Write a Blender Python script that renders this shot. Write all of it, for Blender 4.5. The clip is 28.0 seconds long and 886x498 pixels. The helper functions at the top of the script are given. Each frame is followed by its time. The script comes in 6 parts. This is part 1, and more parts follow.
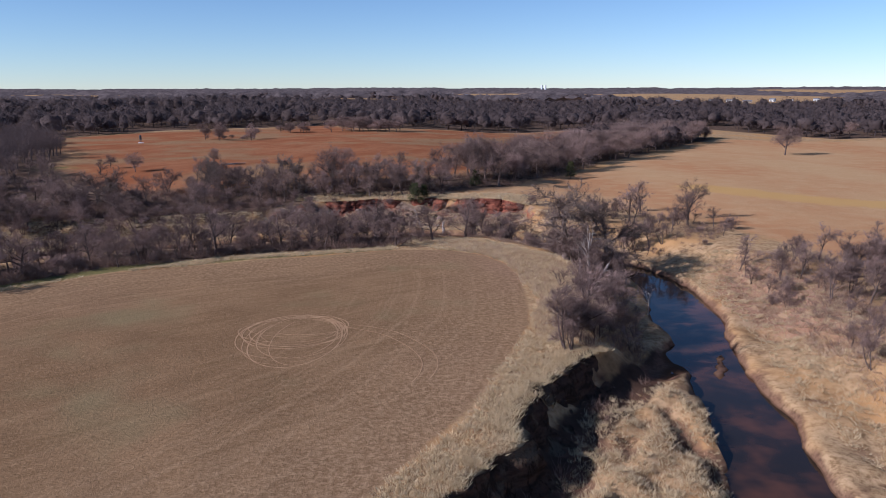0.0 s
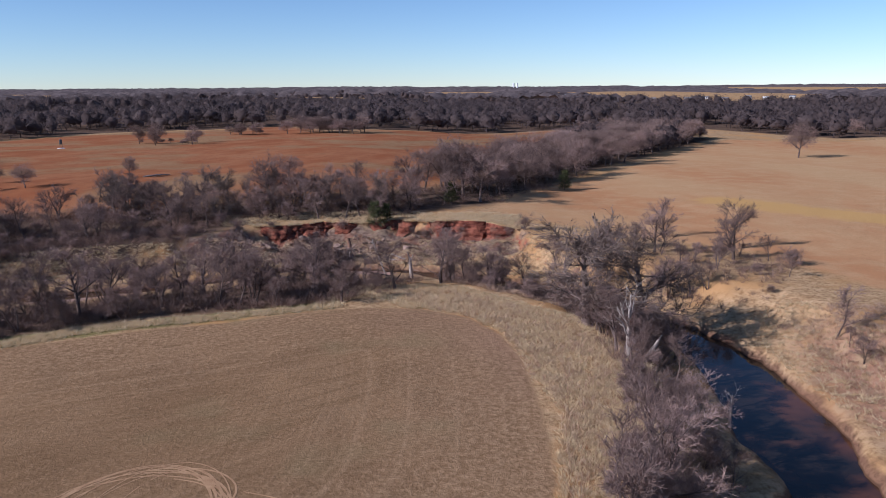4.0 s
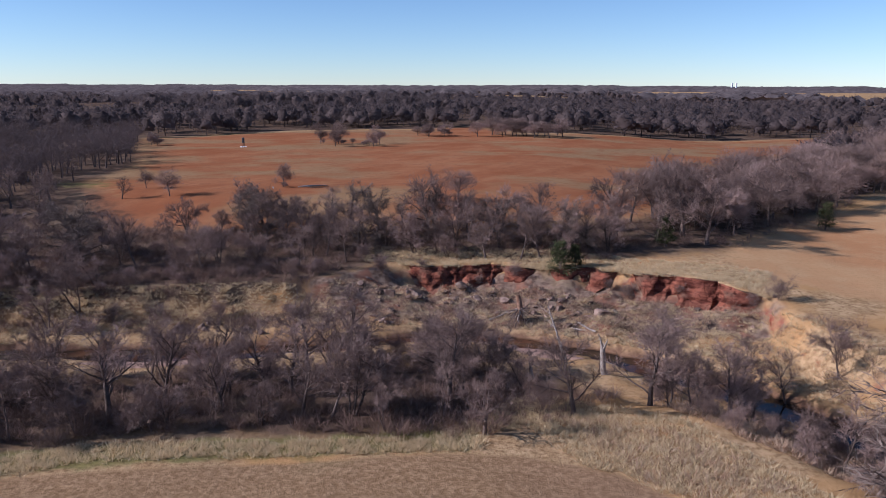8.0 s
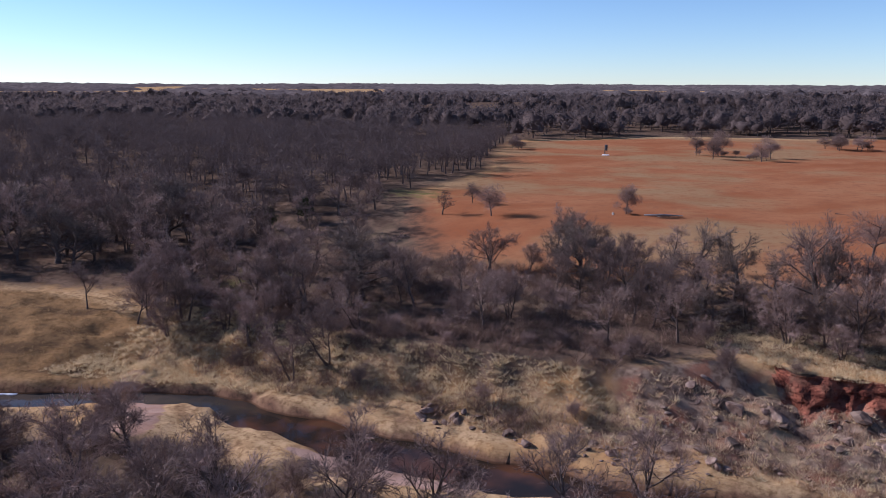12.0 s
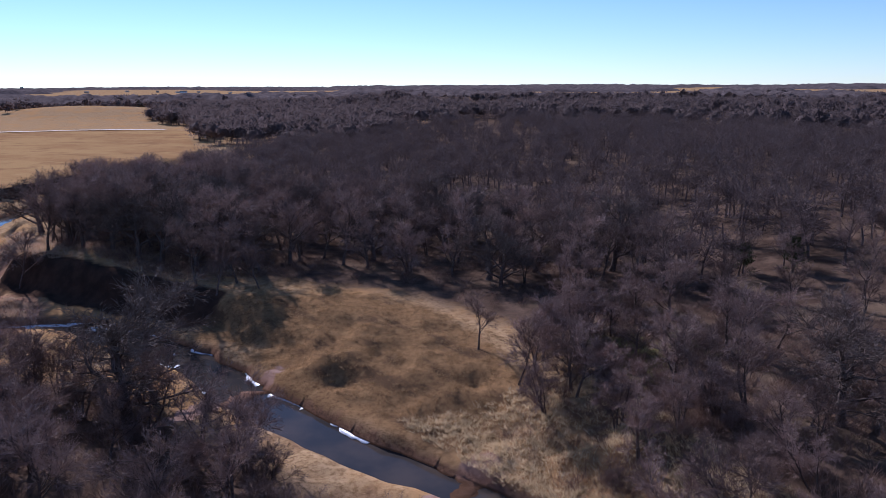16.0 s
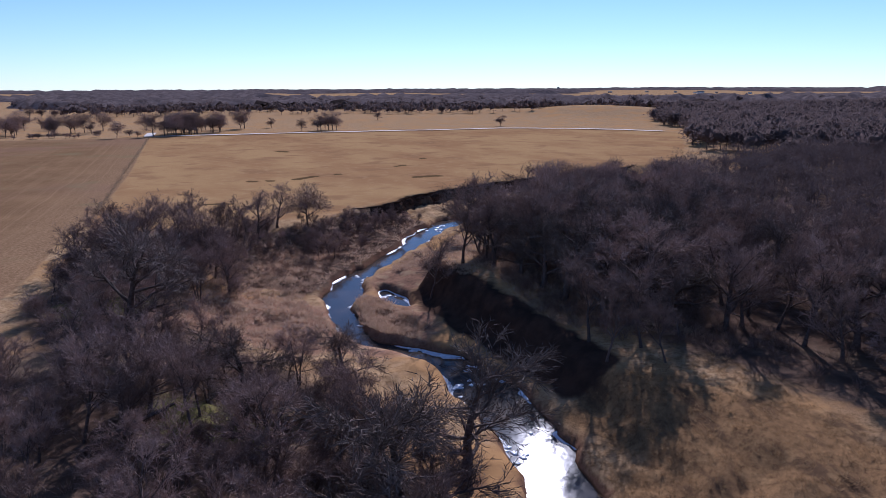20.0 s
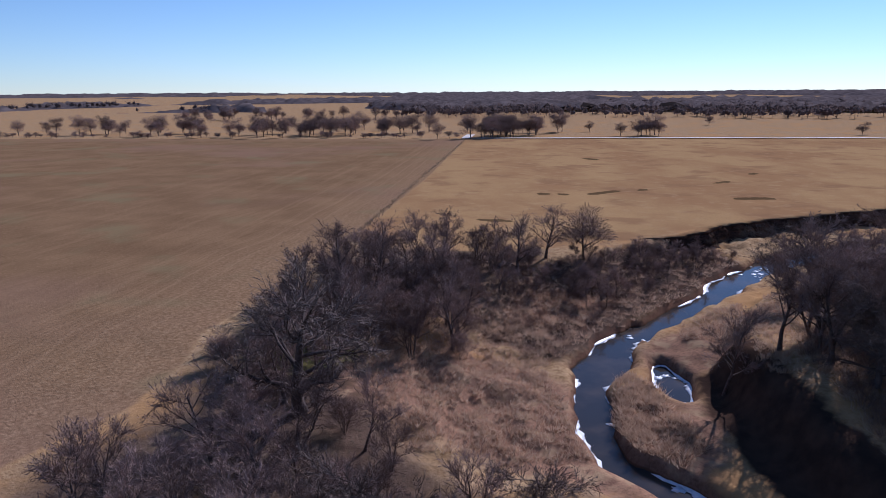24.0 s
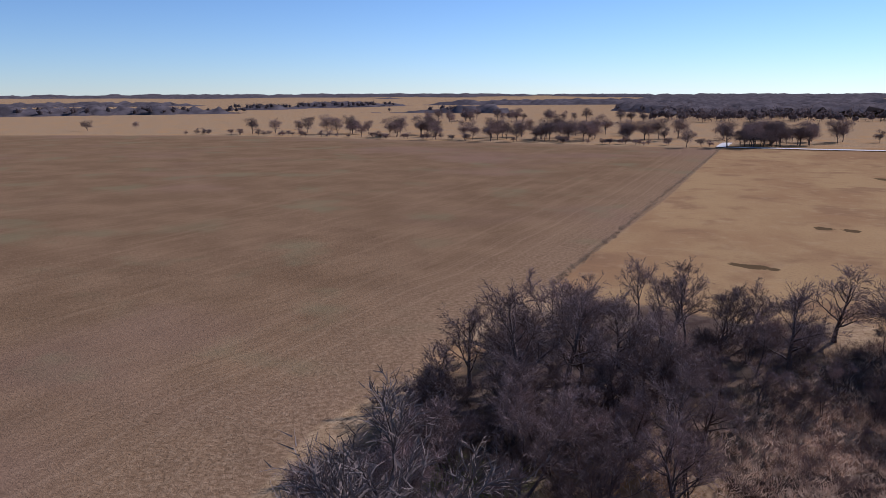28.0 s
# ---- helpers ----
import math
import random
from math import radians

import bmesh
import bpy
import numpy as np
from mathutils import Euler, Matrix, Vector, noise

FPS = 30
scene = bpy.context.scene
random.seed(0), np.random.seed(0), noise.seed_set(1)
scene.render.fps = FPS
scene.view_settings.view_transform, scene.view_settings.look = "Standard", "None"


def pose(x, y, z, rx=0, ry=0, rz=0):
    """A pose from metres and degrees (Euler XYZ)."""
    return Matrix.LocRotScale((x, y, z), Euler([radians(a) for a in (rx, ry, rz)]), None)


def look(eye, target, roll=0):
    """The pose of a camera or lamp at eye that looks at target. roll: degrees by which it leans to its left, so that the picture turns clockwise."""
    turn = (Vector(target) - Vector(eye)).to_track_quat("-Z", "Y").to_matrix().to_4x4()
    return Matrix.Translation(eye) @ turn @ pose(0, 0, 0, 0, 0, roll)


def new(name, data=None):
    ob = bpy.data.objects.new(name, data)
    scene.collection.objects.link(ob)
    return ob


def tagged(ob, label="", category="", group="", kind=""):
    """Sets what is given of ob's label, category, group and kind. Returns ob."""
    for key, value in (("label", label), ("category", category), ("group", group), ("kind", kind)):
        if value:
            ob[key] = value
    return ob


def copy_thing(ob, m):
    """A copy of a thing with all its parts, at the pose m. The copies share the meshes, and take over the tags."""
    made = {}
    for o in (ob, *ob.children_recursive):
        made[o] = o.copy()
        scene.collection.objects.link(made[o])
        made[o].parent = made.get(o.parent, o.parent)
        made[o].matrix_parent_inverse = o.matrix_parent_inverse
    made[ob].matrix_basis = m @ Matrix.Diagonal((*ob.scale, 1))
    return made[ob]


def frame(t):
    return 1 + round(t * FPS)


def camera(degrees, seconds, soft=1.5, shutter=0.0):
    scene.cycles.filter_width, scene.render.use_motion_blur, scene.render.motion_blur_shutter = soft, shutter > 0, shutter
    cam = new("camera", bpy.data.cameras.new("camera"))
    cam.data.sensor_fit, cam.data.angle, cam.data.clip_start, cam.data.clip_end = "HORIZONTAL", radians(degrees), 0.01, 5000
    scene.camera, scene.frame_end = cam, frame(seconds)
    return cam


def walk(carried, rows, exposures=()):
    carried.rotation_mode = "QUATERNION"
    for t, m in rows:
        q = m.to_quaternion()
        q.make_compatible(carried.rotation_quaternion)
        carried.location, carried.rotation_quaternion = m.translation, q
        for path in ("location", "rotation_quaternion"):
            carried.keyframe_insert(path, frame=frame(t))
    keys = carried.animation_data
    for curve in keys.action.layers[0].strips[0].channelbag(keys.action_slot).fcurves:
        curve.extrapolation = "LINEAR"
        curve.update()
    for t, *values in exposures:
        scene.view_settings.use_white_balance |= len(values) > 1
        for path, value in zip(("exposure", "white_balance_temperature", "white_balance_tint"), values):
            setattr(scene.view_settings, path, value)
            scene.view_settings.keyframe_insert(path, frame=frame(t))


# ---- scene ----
cam = camera(61.2, 28.0, soft=0.6)
PATH = [
    (0.0, 0.00, 0.00, 26.00, -0.00, -12.16, 0.20),
    (0.5, 0.09, 4.60, 25.83, -0.68, -12.19, 0.21),
    (1.0, 0.18, 9.21, 25.67, -1.49, -12.21, 0.23),
    (1.5, 0.27, 13.82, 25.51, -2.34, -12.23, 0.26),
    (2.0, 0.36, 18.44, 25.35, -2.86, -12.24, 0.29),
    (2.5, 0.46, 23.08, 25.20, -2.88, -12.25, 0.31),
    (4.5, 0.96, 41.98, 24.79, -1.43, -12.26, 0.39),
    (5.0, 1.03, 46.60, 24.79, -0.37, -12.27, 0.35),
    (5.5, 1.10, 51.19, 24.80, 0.96, -12.28, 0.29),
    (6.0, 1.13, 55.70, 24.82, 2.94, -12.30, 0.22),
    (6.5, 1.11, 60.13, 24.84, 5.22, -12.32, 0.14),
    (7.0, 1.00, 64.47, 24.88, 7.72, -12.33, 0.05),
    (7.5, 0.77, 68.72, 24.92, 10.41, -12.34, -0.03),
    (8.0, 0.43, 72.89, 24.97, 13.10, -12.34, -0.10),
    (8.5, 0.00, 76.97, 25.02, 15.90, -12.34, -0.16),
    (9.0, -0.52, 80.94, 25.08, 18.72, -12.35, -0.20),
    (9.5, -1.16, 84.82, 25.13, 21.96, -12.36, -0.23),
    (10.0, -1.92, 88.61, 25.18, 25.61, -12.39, -0.24),
    (10.5, -2.81, 92.30, 25.23, 29.37, -12.41, -0.24),
    (11.0, -3.86, 95.90, 25.29, 33.40, -12.42, -0.22),
    (11.5, -5.07, 99.38, 25.34, 37.65, -12.42, -0.18),
    (12.0, -6.41, 102.74, 25.38, 42.12, -12.41, -0.12),
    (12.5, -7.86, 106.00, 25.41, 46.80, -12.41, -0.04),
    (14.5, -16.09, 116.98, 25.39, 66.08, -12.23, 0.20),
    (15.0, -18.83, 119.10, 25.31, 71.01, -12.25, 0.22),
    (15.5, -21.67, 121.06, 25.22, 76.01, -12.28, 0.24),
    (16.0, -24.63, 122.82, 25.12, 81.03, -12.31, 0.24),
    (16.5, -27.71, 124.35, 25.04, 86.10, -12.32, 0.24),
    (17.0, -30.91, 125.61, 24.97, 90.87, -12.32, 0.23),
    (17.5, -34.22, 126.60, 24.91, 95.43, -12.31, 0.22),
    (18.0, -37.64, 127.30, 24.89, 100.29, -12.29, 0.21),
    (18.5, -41.15, 127.73, 24.88, 104.97, -12.26, 0.21),
    (19.0, -44.72, 127.87, 24.89, 110.05, -12.22, 0.20),
    (19.5, -48.28, 127.72, 24.92, 114.47, -12.18, 0.20),
    (20.0, -51.81, 127.32, 24.95, 118.61, -12.14, 0.20),
    (20.5, -55.29, 126.67, 24.98, 122.72, -12.10, 0.22),
    (21.0, -58.68, 125.82, 25.02, 126.83, -12.06, 0.24),
    (21.5, -61.99, 124.77, 25.05, 130.83, -12.01, 0.26),
    (22.0, -65.19, 123.55, 25.07, 134.74, -11.97, 0.28),
    (22.5, -68.31, 122.19, 25.09, 136.89, -11.93, 0.31),
    (24.5, -78.90, 113.60, 25.06, 145.61, -11.89, 0.29),
    (25.0, -81.27, 110.97, 25.09, 147.94, -11.86, 0.24),
    (25.5, -83.57, 108.25, 25.11, 150.30, -11.84, 0.20),
    (26.0, -85.81, 105.43, 25.15, 152.67, -11.82, 0.16),
    (26.5, -87.98, 102.53, 25.19, 155.01, -11.80, 0.14),
    (27.0, -90.09, 99.56, 25.23, 157.34, -11.79, 0.12),
    (27.5, -92.16, 96.54, 25.28, 159.60, -11.77, 0.11),
    (28.0, -94.22, 93.51, 25.33, 161.76, -11.76, 0.10),
]
EXPOSURES = [(0, -0.02, 5150, 18.5), (5, 0.02, 5150, 18.5), (8, 0.08, 5150, 19), (11, 0.2, 5200, 20.5), (13, 0.14, 5150, 21), (17, 0.0, 4950, 23.5), (21, -0.13, 4950, 23), (28, -0.2, 4950, 21)]
walk(cam, [(t, pose(x, y, z, 90 + pitch, roll, yaw)) for t, x, y, z, yaw, pitch, roll in PATH], EXPOSURES)

# ---- light ----
SUN_YAW, SUN_UP = 110.5, 28.8
world = bpy.data.worlds.new("sky")
scene.world = world
world.use_nodes = True
wn = world.node_tree.nodes
sky = wn.new("ShaderNodeTexSky")
sky.sky_type, sky.sun_disc = "NISHITA", False
sky.sun_elevation, sky.sun_rotation = radians(SUN_UP), radians(-SUN_YAW)
sky.altitude, sky.air_density, sky.dust_density, sky.ozone_density = 300, 0.8, 0.0, 0.7
wn["Background"].inputs["Strength"].default_value = 0.094
clear = wn.new("ShaderNodeMix")
clear.data_type, clear.blend_type = "RGBA", "MULTIPLY"
clear.inputs[0].default_value, clear.inputs[7].default_value = 1.0, (0.93, 1.0, 1.03, 1.0)
world.node_tree.links.new(sky.outputs[0], clear.inputs[6])
world.node_tree.links.new(clear.outputs[2], wn["Background"].inputs["Color"])
sun_data = bpy.data.lights.new("sun", "SUN")
sun_data.energy, sun_data.angle, sun_data.color = 5.5, radians(0.53), (1.0, 0.88, 0.75)
sun = new("sun", sun_data)
sa, se = radians(SUN_YAW), radians(SUN_UP)
sun.matrix_world = look((-math.sin(sa) * math.cos(se) * 300, math.cos(sa) * math.cos(se) * 300, math.sin(se) * 300), (0, 0, 0))

# ---- the lie of the land (metres) ----
WATER = -4.2
# creek: x, y, half width, from the upper reach beside the mown field down to the west
CREEK = [(20, -60, 4.5), (24, 0, 4.5), (25, 30, 4), (25.5, 52, 3.6), (28.5, 65, 3.6), (30, 80, 3.2), (32.5, 97, 4.4), (33.5, 110, 3.6), (32, 121, 3.2),
         (26, 132, 2.8), (16, 142, 2.6), (6, 149, 2.4), (-2, 152.8, 2.2), (-12, 155, 2.0), (-19, 154, 2.2), (-29, 148.2, 2.0), (-39, 143.8, 2.8),
         (-50, 140.5, 2.8), (-60, 138, 2.6)]
CREEK_W = [(-60, 138, 2.6), (-68, 136.8, 1.7), (-74, 131.5, 1.9), (-79, 126, 2.4), (-84, 121.6, 2.5), (-90, 117, 2.5), (-96, 113, 2.6), (-102, 109.6, 2.7), (-108, 104.6, 2.9), (-113.5, 98.6, 3.2),
           (-119, 91.5, 2.5), (-119.9, 84, 1.7), (-120.3, 79.5, 1.7), (-122.6, 75.8, 1.7), (-125.8, 72.4, 1.7), (-129.8, 68.8, 2.0), (-136, 64.8, 2.8), (-142.5, 61.4, 2.4), (-152, 59.8, 2.0), (-162, 57.4, 1.9), (-171, 55.8, 2.4), (-180, 52.7, 3.1), (-195, 51, 3),
           (-214, 52, 3), (-245, 60, 3), (-290, 78, 3), (-340, 100, 3), (-420, 150, 3)]
# still pool beside the creek
POOL = [(-140.2, 68.8, 0.8), (-138.6, 71.2, 2.0), (-136.6, 74.0, 1.9), (-134.4, 76.4, 0.8)]
# top of the bank on the field side: x, y, width of the slope below it
SOUTH_TOP = [(-26, -60, 3), (-18, 10, 3), (-9, 32, 2.2), (-1, 44, 2.2), (3, 52, 2.2), (7, 62, 2.2), (12, 69, 2.2), (16.5, 74, 3), (19, 85, 5), (21, 98, 5), (20, 110, 6), (15, 122, 7),
             (7, 130, 7), (-6, 131, 8), (-20, 126, 7), (-36, 119, 7), (-50, 112, 8), (-61, 103, 9), (-73, 92, 12)]
SOUTH_TOP_W = [(-73, 92, 12), (-84, 80, 14), (-94, 72, 14), (-104, 63, 14), (-114, 52, 14), (-126, 46, 10), (-140, 42, 9), (-156, 38, 8), (-177, 36, 4), (-189, 37, 2.5),
               (-202, 35.5, 2.5), (-215, 37, 2.5), (-238, 43, 2.5), (-268, 52, 2.5), (-298, 66, 3), (-420, 130, 3)]
NORTH_TOP = [(58, -60, 12), (54, 0, 12), (49, 40, 11), (48, 65, 10), (48, 80, 9), (50, 96, 8), (50, 112, 9), (47, 126, 9), (37, 138, 7), (27, 147, 6), (22, 158, 4), (18.5, 165, 2.0),
             (13.5, 169.2, 1.8), (8, 170.8, 1.8), (1.5, 172.2, 1.8), (-1.5, 175.2, 2.0), (-5, 175, 2.0), (-9, 173.2, 2.2), (-14, 173.8, 1.8), (-21, 173, 1.8), (-29, 170.5, 2.4)]
NORTH_TOP_W = [(-29, 170.5, 2.4), (-36, 163, 4), (-44, 158.5, 5), (-53, 155, 6), (-63, 151.5, 7), (-74, 148, 8), (-84, 146, 12), (-95, 141, 19), (-106, 133, 20), (-113, 122, 13),
               (-116.5, 112, 6), (-119.5, 106, 4), (-123.3, 101, 3.5), (-127.3, 95.5, 3.5), (-131, 90, 3.5), (-135.3, 84.3, 3.5), (-141, 79, 3.5), (-148.5, 75, 4), (-160, 70.5, 5), (-180, 66, 7), (-215, 63, 6), (-260, 78, 6), (-330, 112, 6), (-420, 165, 6)]


def along(x, y, line):
    """Distance to a line of (x, y, value), the value there and the side (left of its way: plus)."""
    best, val, side = np.full(x.shape, 1e9), np.zeros(x.shape), np.ones(x.shape)
    for (ax, ay, av), (bx, by, bv) in zip(line, line[1:]):
        ux, uy = bx - ax, by - ay
        t = np.clip(((x - ax) * ux + (y - ay) * uy) / (ux * ux + uy * uy), 0, 1)
        d = np.hypot(x - ax - t * ux, y - ay - t * uy)
        near = d < best
        best = np.where(near, d, best)
        val = np.where(near, av + t * (bv - av), val)
        side = np.where(near, np.where(ux * (y - ay) - uy * (x - ax) > 0, 1.0, -1.0), side)
    return best, val, side


def inside(x, y, poly):
    odd = np.zeros(x.shape, bool)
    for (ax, ay), (bx, by) in zip(poly, poly[1:] + poly[:1]):
        if ay != by:
            odd ^= ((ay > y) != (by > y)) & (x < (bx - ax) * (y - ay) / (by - ay) + ax)
    return odd


def within(x, y, poly):
    """Signed distance to a closed outline, plus inside."""
    ring = [(a, b, 0) for a, b in poly + poly[:1]]
    return np.where(inside(x, y, poly), 1, -1) * along(x, y, ring)[0]


def ease(a, b, v):
    t = np.clip((v - a) / (b - a), 0, 1)
    return t * t * (3 - 2 * t)


def rough(x, y, size, seed=0):
    """Smooth noise, about -1 to 1, with bumps of that size."""
    u, v = x / size + 37.7 * seed, y / size - 19.3 * seed
    i, j = np.floor(u), np.floor(v)
    fu, fv = u - i, v - j
    fu, fv = fu * fu * (3 - 2 * fu), fv * fv * (3 - 2 * fv)

    def cell(a, b):
        s = np.sin(a * 127.1 + b * 311.7 + seed * 74.7) * 43758.5453
        return 2 * (s - np.floor(s)) - 1
    return (cell(i, j) * (1 - fu) + cell(i + 1, j) * fu) * (1 - fv) + (cell(i, j + 1) * (1 - fu) + cell(i + 1, j + 1) * fu) * fv


CREEK_ALL = CREEK + CREEK_W[1:]
SOUTH_ALL = SOUTH_TOP + SOUTH_TOP_W[1:]
NORTH_ALL = NORTH_TOP + NORTH_TOP_W[1:]
VALLEY = [p[:2] for p in SOUTH_ALL] + [p[:2] for p in NORTH_ALL[::-1]]


def wander_of(x, y):
    """How far the ragged banks stray from their lines."""
    near = ease(320, 200, np.hypot(x + 40, y - 100))
    return near * (0.9 * rough(x, y, 4, 1) + 0.5 * rough(x, y, 1.7, 2)), near * (0.9 * rough(x, y, 4, 3) + 0.5 * rough(x, y, 1.7, 4))


# far pale fields on low rises: x, y, half length, half depth, turn
FAR_FIELDS = [(-180, 1162, 120, 50, 0.03), (215, 752, 40, 26, -0.15), (340, 765, 90, 40, -0.16), (-305, 517, 80, 30, 0.7), (-110, 915, 90, 36, 0.3), (-253, 731, 30, 24, -0.18),
              (-1138, 46, 150, 50, 1.77), (-790, 256, 95, 34, 1.41), (-845, 476, 45, 30, 1.38), (-745, -79, 64, 28, 1.06), (-1199, 1103, 150, 60, 1.28)]


def field_rise(x, y):
    """Zero in the middle of the far fields, one at their hedges and more outside."""
    q = np.full(np.shape(x), 99.0)
    for cx, cy, ra, rb, turn in FAR_FIELDS:
        c, s = math.cos(turn), math.sin(turn)
        q = np.minimum(q, (((x - cx) * c + (y - cy) * s) / ra) ** 2 + (((y - cy) * c - (x - cx) * s) / rb) ** 2)
    return q


def land(x, y):
    """Height of the ground."""
    x, y = np.asarray(x, float), np.asarray(y, float)
    r = np.hypot(x + 40, y - 100)
    near = ease(320, 200, r)
    ox, oy = wander_of(x, y)
    wx, wy = x + ox, y + oy
    d, w, _ = along(wx * 0.6 + x * 0.4, wy * 0.6 + y * 0.4, CREEK_ALL)
    dp, wp, _ = along(wx * 0.6 + x * 0.4, wy * 0.6 + y * 0.4, POOL)
    d, w = np.where(dp - wp < d - w, dp, d), np.where(dp - wp < d - w, wp, w)
    ds, ks, _ = along(wx, wy, SOUTH_ALL)
    dn, kn, _ = along(wx, wy, NORTH_ALL)
    deep = inside(wx, wy, VALLEY)
    # uplands: a rise north of the creek, low swells, far ridges
    top = 4.2 * ease(168, 204, y) * ease(45, -30, x) + 0.6 * ease(140, 200, y) + 0.25 * rough(x, y, 30, 5) * ease(100, 160, y)
    top = top + 2.3 * np.exp(-(((x + 142) / 15) ** 2 + ((y - 92) / 15) ** 2)) * (y > 72)
    top = top + 0.8 * np.exp(-(((x - 12) / 12) ** 2 + ((y - 171) / 9) ** 2))
    top = top + 0.10 * rough(x, y, 9, 6) + 0.05 * rough(x, y, 2.5, 7) * near
    top = top + 9 * ease(900, 3600, r) + (5 * rough(x, y, 900, 8) + 2.5 * rough(x, y, 350, 9)) * ease(700, 2200, r)
    top = top + 9.0 * np.exp(-field_rise(x, y) / 3.5)
    # valley floor with its channel, lips and hummocks
    a = np.maximum(d - w, 0)
    floor_z = -5.2 + 1.95 * ease(-0.8, 0.5, d - w) + 0.07 * np.minimum(a, 16) + 0.6 * ease(1, 5, a) * rough(x, y, 3.2, 10) + 0.36 * ease(0.8, 3, a) * rough(x, y, 1.5, 11)
    hump = np.exp(-(((x + 104) / 16) ** 2 + ((y - 126) / 10) ** 2))
    ridges = hump * ease(1, 4, a) * (0.4 * rough(x, y, 5, 12) + 0.4 * np.abs(rough(x, y, 2.4, 13)) + 0.55 * np.abs(np.sin(0.5 * d + 1.3 * rough(x, y, 7, 16) + 0.5 * rough(x, y, 3, 19))))
    # gullies in the grass bench below the cut bank
    for gully in (((4, 36, 1.2), (11, 52, 1.2), (15, 57, 1.1), (18, 63, .8)), ((20, 42, 1), (21, 55, 1), (20.5, 66, .8)), ((1, 34, 2.2), (4, 42, 2.4), (8, 51, 2.4), (12, 60, 2.4), (17, 67.5, 2.4), (23, 75, 2.2), (27, 82, 2))):
        g, gw, _ = along(wx, wy, gully)
        floor_z = floor_z - 1.0 * ease(gw + 0.8, gw * 0.3, g)
    # sand bars and islets
    for bx, by, ra, rb, turn, up in SANDS + ISLETS:
        c, s = math.cos(turn), math.sin(turn)
        q = ((x - bx) * c + (y - by) * s) ** 2 / ra ** 2 + ((y - by) * c - (x - bx) * s) ** 2 / rb ** 2 + 0.6 * rough(x, y, 2.2, 14)
        floor_z = np.maximum(floor_z, -5.2 + up * ease(1.3, 0.35, q))
    m = np.maximum(np.clip(1 - ds / ks, 0, 1), np.clip(1 - dn / kn, 0, 1))
    m = m * m * (3 - 2 * m)
    crag = ease(9, 3, dn) * ease(148, 156, y) * ease(-45, -34, x)
    floor_z = floor_z + crag * (0.5 * ease(8, 1.5, dn) + 0.6 * rough(x, y, 2.6, 17) + 0.5 * rough(x, y, 1.4, 18))
    m = np.where(deep, np.clip(m + 0.16 * rough(x, y, 2.4, 15) * m * (1 - m) * 4, 0, 1), 1)
    return floor_z + (np.maximum(top, floor_z) - floor_z) * m + np.where(deep, ridges, 0)


# grassy islets and a tongue of the far bank, with a still pool between
ISLETS = [(-123.9, 89.0, 2.2, 1.1, 0.9, 1.45), (-147, 63.6, 3.0, 0.8, 2.7, 1.4)]
# sand bars: x, y, half length, half width, turn, height over the bed
SANDS = [(-70, 131, 8, 2.6, -0.45, 1.2), (-10, 151, 8, 1.4, -0.25, 1.25), (30.5, 78, 4.5, 1.0, 1.2, 1.15),
         (-45, 137.5, 8, 1.2, 0.3, 1.3), (-92, 112.5, 9, 1.2, -0.65, 1.3)]

# ---- materials ----
def material(name, rough_value=0.9, spec=0.2):
    m = bpy.data.materials.new(name)
    m.use_nodes = True
    b = m.node_tree.nodes["Principled BSDF"]
    b.inputs["Roughness"].default_value = rough_value
    b.inputs["Specular IOR Level"].default_value = spec
    return m, m.node_tree, b


